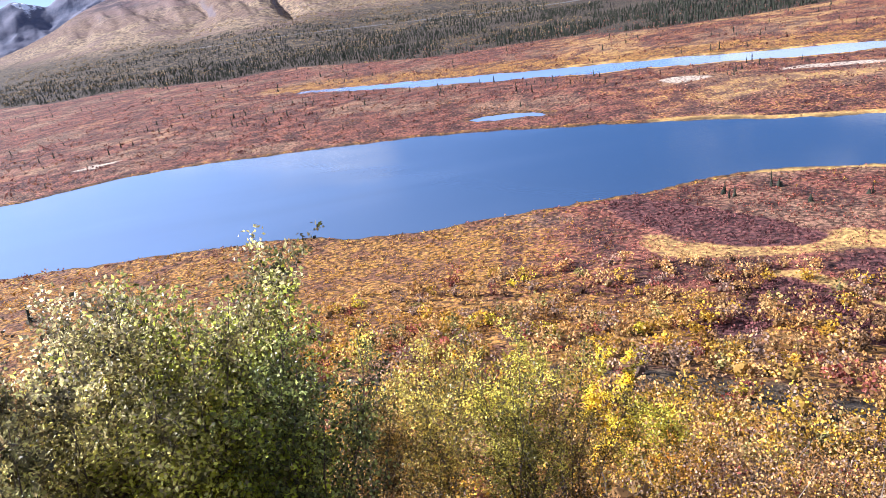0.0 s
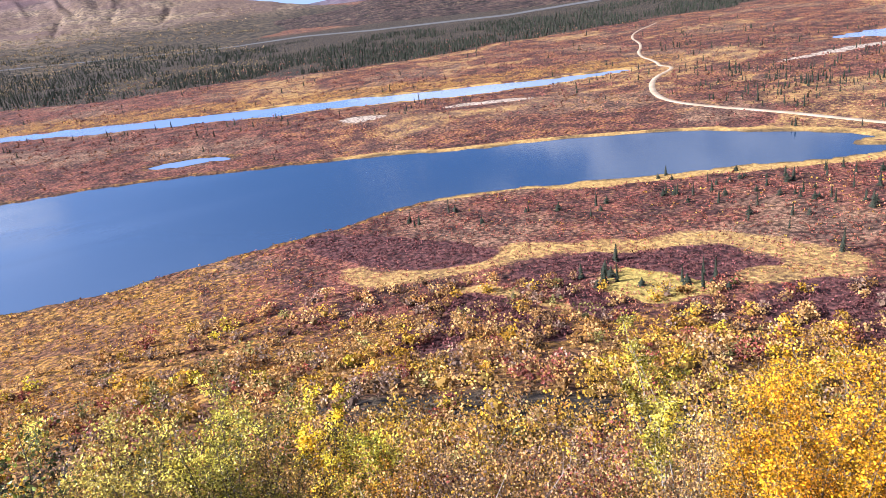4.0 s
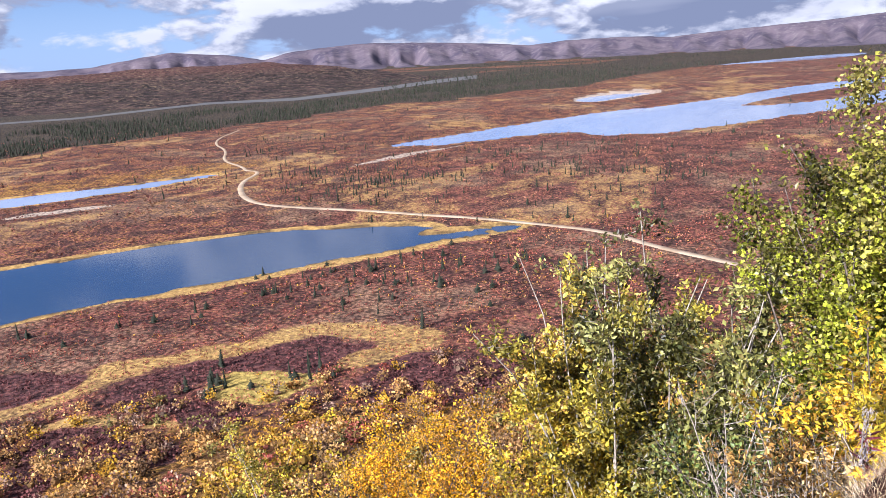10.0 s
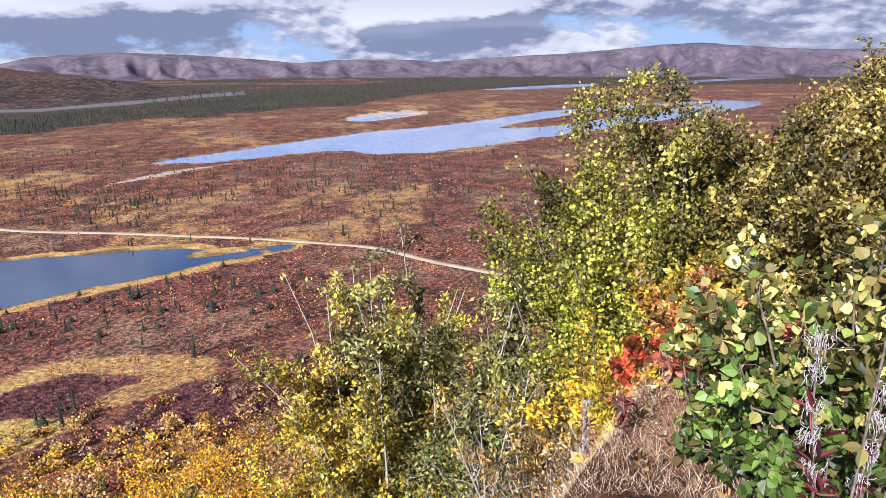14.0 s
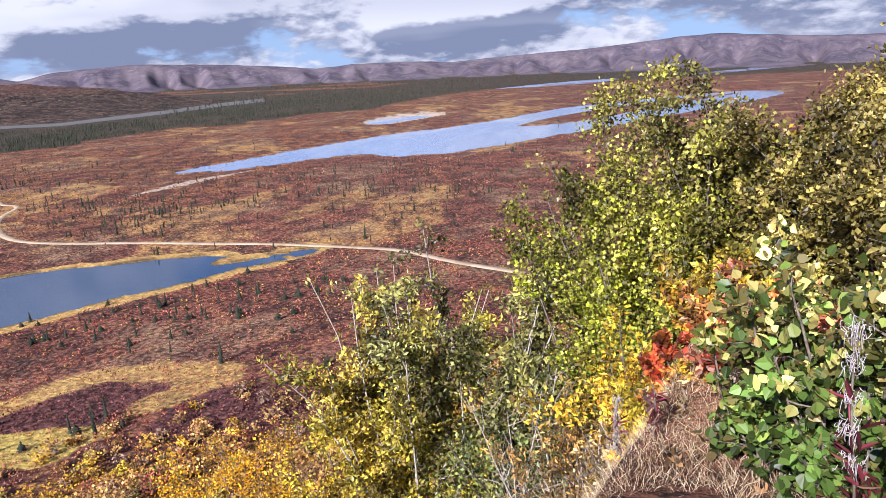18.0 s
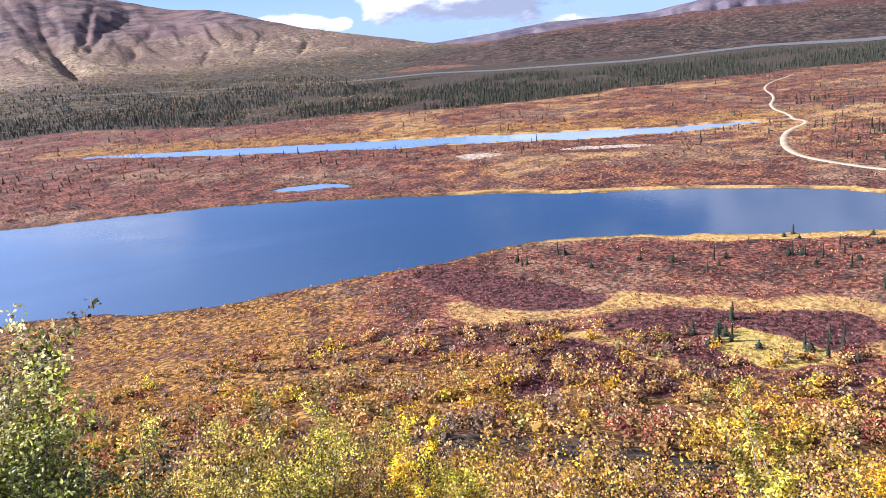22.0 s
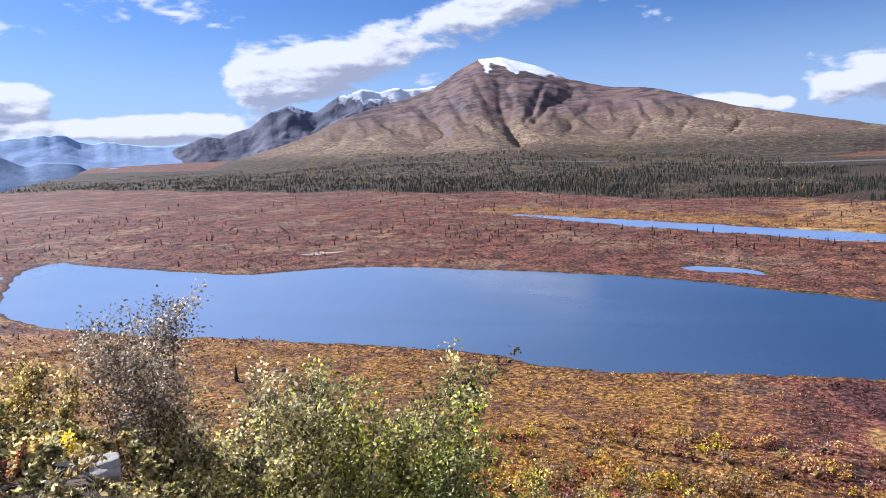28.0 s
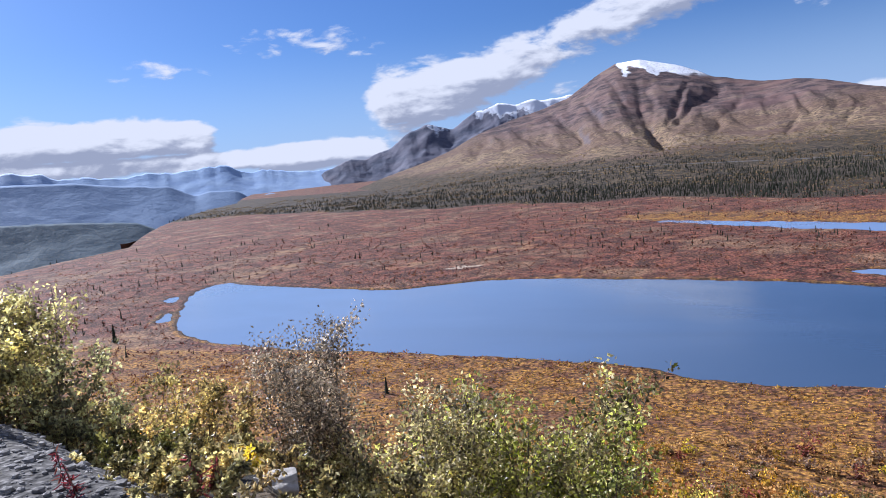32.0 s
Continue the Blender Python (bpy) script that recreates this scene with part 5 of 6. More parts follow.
def rough_balls(at, radius, squash=0.8):
    """Low twenty-sided lumps with uneven corners, for the dense twigs inside shrubs."""
    g = (1 + 5 ** 0.5) / 2
    v = unit(np.array([(-1, g, 0), (1, g, 0), (-1, -g, 0), (1, -g, 0), (0, -1, g), (0, 1, g), (0, -1, -g), (0, 1, -g), (g, 0, -1), (g, 0, 1), (-g, 0, -1), (-g, 0, 1)]))
    f = np.array([(0, 11, 5), (0, 5, 1), (0, 1, 7), (0, 7, 10), (0, 10, 11), (1, 5, 9), (5, 11, 4), (11, 10, 2), (10, 7, 6), (7, 1, 8), (3, 9, 4), (3, 4, 2), (3, 2, 6), (3, 6, 8), (3, 8, 9), (4, 9, 5), (2, 4, 11), (6, 2, 10), (8, 6, 7), (9, 8, 1)])
    n = len(at)
    p = at[:, None] + v[None] * (radius[:, None] * rng.uniform(0.75, 1.2, (n, 12)))[..., None] * np.array([1, 1, squash])
    return p.reshape(-1, 3), (np.arange(n)[:, None, None] * 12 + f[None]).reshape(-1, 3)


def slope_shrubs(name, count, a0, a1, r0, r1, s0, s1, tall, label):
    """Knee- to head-high shrubs all over the slope below the brow: domes of leaves over a heart of twigs."""
    x, y, r, a = scatter(count, a0, a1, r0, r1)
    s = downhill(r, a)
    keep = (s > s0) & (s < s1) & (fbm(x, y, 5.0, 2, 79) > 0.33)
    x, y, r, a = x[keep], y[keep], r[keep], a[keep]
    z = height(x, y)
    pal = np.array([(0.60, 0.35, 0.03), YELLOW, (0.54, 0.32, 0.11), (0.46, 0.24, 0.07), BROWN, (0.34, 0.22, 0.15), (0.32, 0.09, 0.06), (0.28, 0.24, 0.07), (0.60, 0.36, 0.05)])
    pick = np.where(fbm(x, y, 9.0, 3, 77) > 0.50, rng.choice(9, len(x), p=[.22, .05, .28, .14, .04, .05, .04, .04, .14]), rng.choice(9, len(x), p=[.05, .02, .28, .18, .14, .18, .08, .05, .02]))
    big = rng.uniform(0.55, 1.25, len(x)) * np.clip(0.75 + r / 60, 0.9, 1.6) * np.where(rng.random(len(x)) < 0.12, 1.5, 1.0) * tall
    vs, hs, cores, sizes, core_hues = [], [], [], [], []
    for i in range(len(x)):
        lobes = 5
        spot = rng.normal(size=(lobes, 3)) * np.array([0.42, 0.42, 0.16])
        spot[:, 2] = 0.34 + np.abs(spot[:, 2])
        spot[0] = (0, 0, 0.52)
        wide = rng.uniform(0.26, 0.44, lobes)
        root = np.array([x[i], y[i], z[i]])
        k = int(84 * min(big[i], 1.5) * np.clip(26 / r[i], 0.6, 1.3))
        which = rng.integers(0, lobes, k)
        q = unit(rng.normal(size=(k, 3)) + np.array([0, 0, 0.45]))
        at = root + (spot[which] + q * wide[which][:, None] * rng.uniform(0.7, 1.15, (k, 1))) * big[i]
        v, _ = leaf_quads(at, np.full(k, np.clip(r[i] * 0.0052, 0.075, 0.34)), q * 0.8, narrow=0.85)
        h = pal[pick[i]] * rng.uniform(0.75, 1.35)
        vs.append(v), hs.append(np.tile(h, (len(v), 1)) * np.repeat(rng.choice([0.55, 0.85, 1.15], lobes)[which], 4)[:, None])
        cores.append(root + np.array([[0, 0, 0.22 * big[i]]])), sizes.append(np.array([0.27 * big[i]]))
        # twig lump in darkened leaf hue, the shrub's inner shade put into colour
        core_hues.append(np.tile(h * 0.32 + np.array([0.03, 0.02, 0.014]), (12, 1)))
        if r[i] < 40:
            twigs = 4
            foot = root + rng.normal(size=(twigs, 3)) * big[i] * np.array([0.25, 0.25, 0.05])
            w, _ = leaf_quads(foot, np.full(twigs, big[i] * 0.9), np.tile(np.array([0, 0, 1.6]), (twigs, 1)), narrow=0.016)
            vs.append(w), hs.append(np.tile(np.array([(0.24, 0.19, 0.15)]) * rng.uniform(0.5, 1.3), (len(w), 1)))
    v = np.concatenate(vs)
    stuff(name, v, np.arange(len(v)).reshape(-1, 4), np.concatenate(hs), M_SHRUB_LEAF, label, "shrubs")
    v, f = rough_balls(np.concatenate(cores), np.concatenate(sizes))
    stuff("shrub_twigs", v, f, np.concatenate(core_hues), M_HEATH_LEAF, "dark lumps for the twigs inside the slope's shrubs", "shrubs")


slope_shrubs("slope_shrubs", 4500, -64, 92, 13.5, 112, 7.0, 112, 1.0, "golden, tan and brown shrubs covering the steep slope")
slope_shrubs("near_slope_shrubs", 1500, -16, 66, 12.5, 34, 8.0, 36, 1.15, "golden and tan shrubs close under the brow")
slope_shrubs("hillside_shrubs", 260, 94, 124, 7.5, 45, -60, 8, 0.55, "yellow and olive shrubs on the hillside above the brow")


def plain_shrubs(name, count, r0, r1, size, seed, label):
    """Tufts of dwarf birch and heath on the plain, coloured by what grows there and darkened towards the foot as shade.
    """
    x, y, r, a = scatter(count, -64, 108, r0, r1)
    d = water_distance(x, y)
    z = height(x, y, d)
    s = downhill(r, a)
    on_road = to_line(x, y, ROAD, False) < 3.2
    keep = (d > np.where(r > 200, 5.0, 1.5)) & (z > -2) & (s > 60) & ~on_road & (r > 60)
    x, y, r, a, d, z = (q[keep] for q in (x, y, r, a, d, z))
    c = cover_of(x, y, z, d)
    clump = fbm(x, y, 7.0, 3, seed)
    keep = (clump + 0.25 * rng.random(len(x)) > 0.46) & (c[1] < 0.6) & (c[5] < 0.4) | (c[2] > 0.5)
    x, y, r, z, c, clump = x[keep], y[keep], r[keep], z[keep], c[:, keep], clump[keep]
    n = len(x)
    patch = fbm(x, y, 22.0, 3, 12)
    red, gold = np.array([(0.18, 0.058, 0.046), (0.31, 0.10, 0.066), (0.38, 0.13, 0.08), (0.38, 0.17, 0.095), (0.44, 0.26, 0.09)]), np.array([(0.52, 0.28, 0.035), (0.42, 0.20, 0.04), (0.26, 0.11, 0.045), (0.56, 0.34, 0.045), (0.17, 0.07, 0.04)])
    pr = np.clip((patch * 6 + rng.normal(size=n) * 0.9 - 1.6).astype(int), 0, 4)
    pg = np.clip(((1 - patch) * 6 + rng.normal(size=n) * 1.0 - 0.6).astype(int), 0, 4)
    hue = np.where((c[0] + 0.5 * (rng.random(n) - 0.5) > 0.5)[:, None], gold[pg], red[pr])
    hue = np.where((c[2] > 0.5)[:, None], np.array([(0.125, 0.046, 0.042)]) * rng.uniform(0.7, 1.5, (n, 1)), hue)
    hue = np.where((c[4] > 0.5)[:, None], np.array([(0.16, 0.13, 0.05)]) * rng.uniform(0.6, 1.8, (n, 1)), hue)
    big = size * rng.uniform(0.55, 1.3, n) * np.where(c[2] > 0.5, 1.25, 1.0) * np.clip(r / 170, 0.7, 1.9)
    if r0 > 150:
        hue = np.array([(0.20, 0.078, 0.058)]) * rng.uniform(0.65, 1.35, (n, 1)) + np.array([(0.09, 0.055, 0.015)]) * np.clip((patch - 0.5) * 6 + 0.3 * rng.normal(size=n), 0, 1.2)[:, None]
    k = 5
    q = rng.normal(size=(n, k, 3)) * np.array([0.5, 0.5, 0.32])
    q[..., 2] = np.abs(q[..., 2])
    at = np.stack([x, y, z], 1)[:, None] + q * big[:, None, None]
    v, f = leaf_quads(at.reshape(-1, 3), np.repeat(big * 0.55, k), np.tile(np.array([0, 0, 0.7]), (n * k, 1)), narrow=0.9)
    # shade by height in the leaf hue: low leaves darker, tops lighter
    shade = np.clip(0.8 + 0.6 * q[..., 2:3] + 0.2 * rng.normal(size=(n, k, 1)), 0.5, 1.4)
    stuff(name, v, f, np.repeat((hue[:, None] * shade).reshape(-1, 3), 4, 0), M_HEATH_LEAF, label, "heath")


plain_shrubs("heath_shrubs", 40000, 75, 210, 0.60, 33, "low golden and dark red heath shrubs on the plain")
plain_shrubs("heath_shrubs", 22000, 190, 620, 0.62, 34, "russet and amber heath tufts beyond the lake")


# ---------- spruces ----------
def needle_material():
    m, n = material("spruce_needles")
    g = n.add("ShaderNodeTexCoord").outputs["Object"]
    rnd = n.add("ShaderNodeObjectInfo").outputs["Random"]
    isl = n.add("ShaderNodeNewGeometry").outputs["Random Per Island"]
    c = n.mix(rnd, (0.018, 0.024, 0.016), (0.040, 0.043, 0.030))
    c = n.mix(n.math("MULTIPLY", isl, 0.4), c, (0.05, 0.05, 0.03))
    c = n.mix(n.math("MULTIPLY", n.noise(g, 6.0, 3), 0.4), c, (0.015, 0.02, 0.01))
    finish(n, c, 0.8, spec=0.1)
    return m


M_NEEDLE = needle_material()


def spruce_parts(tall, wide, tiers, seed, boughs=9):
    g = np.random.default_rng(seed)
    pieces = []
    for i in range(tiers):
        f = i / tiers
        z0 = tall * (0.06 + 0.90 * f)
        rad = wide * 0.5 * (1 - f) ** 0.8 * g.uniform(0.75, 1.15) + 0.03 * wide
        for b in range(boughs):
            ang = 2 * np.pi * (b + g.uniform(-0.35, 0.35)) / boughs + i
            ln = rad * g.uniform(0.6, 1.15)
            w = ln * 0.42
            o, t = np.array([np.cos(ang), np.sin(ang), 0]), np.array([-np.sin(ang), np.cos(ang), 0])
            up = np.array([0, 0, 1.0])
            top = up * (z0 + tall * 0.10)
            v = np.array([top, o * ln * 0.6 + t * w + up * (z0 - 0.02 * tall), o * ln + up * (z0 - 0.05 * tall * g.uniform(0.4, 1.4)), o * ln * 0.6 - t * w + up * (z0 - 0.02 * tall)])
            pieces.append((v, np.array([[0, 1, 2, 3]])))
    pieces.append((np.array([(0.03 * wide, 0, tall * 0.86), (-0.015 * wide, 0.026 * wide, tall * 0.86), (-0.015 * wide, -0.026 * wide, tall * 0.86), (0, 0, tall * 1.03)]), np.array([[0, 1, 3, 3], [1, 2, 3, 3], [2, 0, 3, 3]])[:, :4]))
    v, f = joined(pieces[:-1])
    trunk = tube([(0, 0, -0.2), (0, 0, tall * 0.5), (0.02, 0, tall * 1.02)], 0.022 * tall, 0.006, 6)
    return mesh_from("crown", v, f, M_NEEDLE), mesh_from("trunk", *trunk, M_BARK, True)


SPRUCE_MESHES = [spruce_parts(t, w, n, 50 + i) for i, (t, w, n) in enumerate(((4.2, 1.5, 11), (3.4, 1.1, 10), (2.6, 1.2, 8), (5.2, 1.5, 13), (3.0, 0.8, 10), (1.6, 1.4, 6)))]


def spruce(x, y, kind, size, label="small dark green spruce standing in the heath", group="scattered spruces", far=False):
    if water_distance(np.array([x]), np.array([y]))[0] < 2 or to_line(np.array([x]), np.array([y]), ROAD, False)[0] < 3:
        return
    if far:
        kind, size = (1, 4, 0)[int(x) % 3], size * 0.7
    z = height(np.array([x]), np.array([y]))[0]
    crown, trunk = SPRUCE_MESHES[kind]
    top = thing("spruce_tree", pose(x, y, z, rng.uniform(-3, 3), rng.uniform(-3, 3), rng.uniform(0, 360)) @ Matrix.Scale(size, 4), label, "tree", group)
    part("crown", crown, top), part("trunk", trunk, top)


for px, py, kind, size in ((101, 65, 4, 1.5), (-216, 169, 0, 1.7), (-80, 127, 1, 1.2), (-190, 152, 2, 1.0), (51, 226, 0, 1.2), (44, 232, 1, 1.0)):
    spruce(px, py, kind, size, "lone dark spruce above the low heath")
# thickets of low dark spruce on the near side
for cx, cy, many, spread in ((67, 82, 9, 3.2), (77, 70, 8, 3.5), (60, 135, 4, 2.5), (69, 137, 3, 2.0), (70, 124, 1, 0.5), (80, 124, 2, 1.5), (119, 98, 7, 6.0), (107, 106, 6, 5.0), (117, 122, 4, 4.0), (135, 95, 8, 7.0), (140, 80, 8, 8.0), (128, 70, 5, 6.0), (150, 92, 7, 6.0), (98, 44, 3, 3.0), (112, 84, 8, 6.0), (124, 110, 8, 7.0), (146, 70, 9, 8.0), (155, 58, 8, 8.0), (92, 112, 5, 5.0), (210, 120, 8, 10.0), (225, 95, 8, 10.0), (250, 140, 8, 12.0), (240, 70, 8, 12.0), (275, 115, 8, 14.0), (300, 150, 6, 14.0), (265, 60, 8, 13.0), (310, 95, 6, 16.0), (232, 165, 8, 10.0)):
    for _ in range(many):
        spruce(cx + rng.normal() * spread, cy + rng.normal() * spread * 0.7, int(rng.choice([5, 5, 2, 4])), rng.uniform(0.75, 1.35), "low dark spruce in a thicket on the heath", "spruce thickets", cx > 200)
made = 0
while made < 105:
    sx, sy, sr, sa = (float(q[0]) for q in scatter(1, -60, 84, 195, 430))
    dd = water_distance(np.array([sx]), np.array([sy]))[0]
    if dd < 3 or fbm(np.array([sx]), np.array([sy]), 38.0, 3, 71)[0] < 0.47 or to_line(np.array([sx]), np.array([sy]), ROAD, False)[0] < 4 or (sy < 150 and sx < 150):
        continue
    spruce(sx, sy, int(rng.choice([0, 1, 1, 2, 4, 4, 3])), rng.uniform(0.45, 0.95))
    made += 1


def far_spruces(name, count, a0, a1, r0, r1, tall, keep, ground, label, cap=None):
    """Joined far spruces, each a ragged cone of few faces."""
    x, y, r, a = scatter(count, a0, a1, r0, r1)
    ok = keep(x, y, r, a)
    x, y, r, a = x[ok], y[ok], r[ok], a[ok]
    z = ground(x, y)
    n = len(x)
    h = tall * (0.3 + 1.0 * rng.random(n) ** 1.7)
    if cap is not None:
        top = cap(r, a) - z
        h, x, y, z = np.minimum(h, top)[top > 0.8], x[top > 0.8], y[top > 0.8], z[top > 0.8]
        n = len(x)
    w = h * rng.uniform(0.11, 0.18, n)
    ang = np.arange(4) * np.pi / 2
    vs, fs = [], []
    turn = rng.uniform(0, 6.28, n)
    base = 0
    for ra, za, zb in ((1.0, 0.03, 0.72), (0.62, 0.42, 1.0)):
        jag = rng.uniform(0.65, 1.2, (n, 4))
        ring = np.stack([x[:, None] + w[:, None] * ra * jag * np.cos(ang + turn[:, None]), y[:, None] + w[:, None] * ra * jag * np.sin(ang + turn[:, None]), (z + h * za)[:, None] + 0.05 * h[:, None] * (jag - 1)], -1)
        tip = np.stack([x, y, z + h * zb], -1)[:, None]
        vs.append(np.concatenate([ring, tip], 1).reshape(-1, 3))
        idx = base + np.arange(n)[:, None, None] * 5 + np.array([(i, (i + 1) % 4, 4) for i in range(4)])[None]
        fs.append(idx.reshape(-1, 3))
        base += n * 5
    me = mesh_from(name, np.concatenate(vs), np.concatenate(fs), M_NEEDLE)
    tagged(new(name, me), label, "forest", kind="stuff")


def open_land(x, y, r, a):
    return (water_distance(x, y) > 4) & (fbm(x, y, 60.0, 3, 72) > 0.5) & (to_line(x, y, ROAD, False) > 5) & (height(x, y) > -3)


FRONT = ([-60, -42, -35, -27, -18.6, -9.6, -0.6, 12, 16, 24, 33, 42, 51, 57, 63, 71, 80, 110], [1500, 1270, 990, 806, 697, 612, 558, 508, 485, 492, 552, 593, 660, 752, 782, 935, 1500, 2200])
far_spruces("scattered_spruces", 2600, -60, 100, 300, 760, 3.0, open_land, height, "sparse dark spruces dotted over the far heath")
far_spruces("spruce_thickets", 3000, 45, 92, 225, 480, 2.7, lambda x, y, r, a: open_land(x, y, r, a) & (fbm(x, y, 30.0, 3, 74) > 0.52), height, "thickets of low dark spruce beyond the gravel road")


# ---------- forest at the foot of the mountain and the hill ----------
from mathutils.bvhtree import BVHTree

SLOPES = [BVHTree.FromObject(o, bpy.context.evaluated_depsgraph_get()) for o in scene.objects if o.name in ("mountain", "heath_hill", "far_range", "forest_bench")]


def upper_land(x, y):
    z = height(x, y)
    for i in range(len(x)):
        for tree in SLOPES:
            hit = tree.ray_cast(Vector((x[i], y[i], 900)), Vector((0, 0, -1)))
            if hit[0] is not None:
                z[i] = max(z[i], hit[0].z)
    return z


# the highway's bearing and elevation seen from the hill
HIGHWAY = (np.array([-16, -9, -2, 4, 8, 12, 17.2, 22.7, 32.9, 41.8, 48.4, 55.0, 59.2, 64]), np.array([-1.55, -1.75, -2.15, -2.45, -2.65, -2.75, -2.7, -2.94, -3.06, -2.66, -2.77, -2.37, -2.03, -1.75]))


def below_highway(r, a):
    """How high a treetop may reach before it hides the highway."""
    return np.where((a > 11) & (a < 64), EYE + r * np.tan(np.radians(np.interp(a, *HIGHWAY) - 0.2)), 999.0)


def in_forest(x, y, r, a):
    front = np.interp(a, *FRONT)
    depth = (r - front) / front
    gap = fbm(x, y, 46.0, 4, 91)
    return (r + 140 * (fbm(x, y, 90.0, 3, 61) - 0.5) > front) & (gap > np.where(a < 13, 0.36, np.where(a < 48, 0.45, 0.38)) + 0.09 * np.clip(depth - 0.2, 0, 1.2)) & (depth < np.where(a > 13, 0.9, 1.2)) & (water_distance(x, y) > 6) & (np.abs(height(x, y)) < 20)


bpy.context.view_layer.update()
far_spruces("forest", 80000, -50, 84, 470, 1500, 4.3, in_forest, upper_land, "dark spruce forest along the foot of the mountain", below_highway)
far_spruces("forest", 9000, 11, 66, 480, 1060, 3.2, in_forest, upper_land, "dense dark spruce forest below the highway", below_highway)
far_spruces("forest", 9000, 55, 108, 900, 3600, 6.5, lambda x, y, r, a: (fbm(x, y, 200.0, 3, 93) > 0.46) & (water_distance(x, y) > 8) & (r > np.interp(a, [55, 75, 85, 108], [900, 1300, 1900, 2600])), upper_land, "distant dark spruce forest on the plain")


def slope_thickets():
    """Yellow-green aspen and birch thickets among the spruces and up the lower mountainside."""
    x, y, r, a = scatter(30000, -46, 40, 560, 1900)
    ok = (fbm(x, y, 60.0, 4, 95) > 0.48) & (a < 14) & (r > np.interp(a, *FRONT) * 0.98) & (water_distance(x, y) > 6)
    x, y, r = x[ok], y[ok], r[ok]
    z = upper_land(x, y)
    ok = (z > -10) & (z < 150)
    x, y, r, z = x[ok], y[ok], r[ok], z[ok]
    n, k = len(x), 4
    pal = np.array([(0.46, 0.34, 0.15), (0.38, 0.28, 0.13), (0.26, 0.19, 0.10), (0.44, 0.29, 0.14), (0.22, 0.15, 0.085)])
    big = rng.uniform(1.0, 2.6, n) * np.clip(r / 900, 0.7, 1.5)
    q = rng.normal(size=(n, k, 3)) * np.array([0.55, 0.55, 0.3])
    q[..., 2] = np.abs(q[..., 2])
    at = np.stack([x, y, z], 1)[:, None] + q * big[:, None, None]
    v, f = leaf_quads(at.reshape(-1, 3), np.repeat(big * 0.55, k), np.tile(np.array([0, 0, 0.7]), (n * k, 1)), narrow=0.9)
    hue = np.repeat(pal[rng.integers(0, 5, n)] * rng.uniform(0.5, 0.95, (n, 1)), 4 * k, 0)
    stuff("slope_thickets", v, f, hue, M_HEATH_LEAF, "yellow and olive thickets up the lower mountainside", "thickets")


slope_thickets()


# ---------- stones ----------
def stone_material(name="grey_stone", dark=(0.14, 0.133, 0.126), light=(0.36, 0.34, 0.32)):
    m, n = material(name)
    g = n.add("ShaderNodeTexCoord").outputs["Object"]
    rnd = n.add("ShaderNodeNewGeometry").outputs["Random Per Island"]
    a, b = n.noise(g, 2.5, 5, 0.65), n.noise(g, 18.0, 4, 0.7)
    c = n.mix(n.ramp(a, 0.35, 0.65), dark, light)
    c = n.mix(n.math("MULTIPLY", rnd, 0.5), c, (0.13, 0.125, 0.12))
    c = n.mix(n.math("MULTIPLY", n.ramp(b, 0.55, 0.7), 0.5), c, (0.10, 0.095, 0.08))
    finish(n, c, 0.9, bump=n.math("ADD", a, n.math("MULTIPLY", b, 0.3)), strength=0.6, distance=0.03)
    return m


M_STONE, M_PALE_STONE = stone_material(), stone_material("pale_stone", (0.36, 0.33, 0.29), (0.58, 0.54, 0.48))


def stone_shape(seed, flat=0.7, level=2):
    bm = bmesh.new()
    bmesh.ops.create_icosphere(bm, subdivisions=level, radius=0.5)
    for v in bm.verts:
        q = v.co * 2.2 + Vector((seed * 3.1, seed * 1.7, 0))
        v.co *= 1 + 0.5 * noise.noise(q) + 0.15 * noise.noise(q * 3)
        v.co.x = max(min(v.co.x, 0.42), -0.40)
        v.co.z = max(min(v.co.z, 0.40), -0.45) * flat
        v.co.y *= 0.85
    vs, fs = np.array([v.co[:] for v in bm.verts]), np.array([[v.index for v in fc.verts] for fc in bm.faces])
    bm.free()
    return vs, fs


def boulder(x, y, size, label, turn=0.0, flat=0.75, sunk=0.0, mat=None):
    z = height(np.array([x]), np.array([y]))[0]
    me = mesh_from("boulder", *stone_shape(int(x * 10) % 17, flat, 4), mat or M_STONE, True)
    ob = tagged(new("boulder", me), label, "boulder")
    ob.matrix_basis = pose(x, y, z + size * 0.18 - sunk, 0, 0, turn) @ Matrix.Diagonal((size, size * 0.7, size * 0.8, 1))


boulder(*polar(-42.2, 4.5), 0.46, "pale grey flat-topped boulder among the roadside shrubs", 40, 0.45, 0.13, M_PALE_STONE)


for a, r, size, turn in ((32.5, 17.5, 1.3, 20), (36.0, 18.5, 1.5, 70), (30.0, 16.5, 0.8, 10), (10.4, 15.5, 0.9, 50), (11.2, 16.8, 0.7, 0), (19.0, 22.0, 1.1, 30), (39.0, 17.0, 0.9, 120)):
    boulder(*polar(a, r), size, "grey angular rock outcrop between the slope's shrubs", turn)


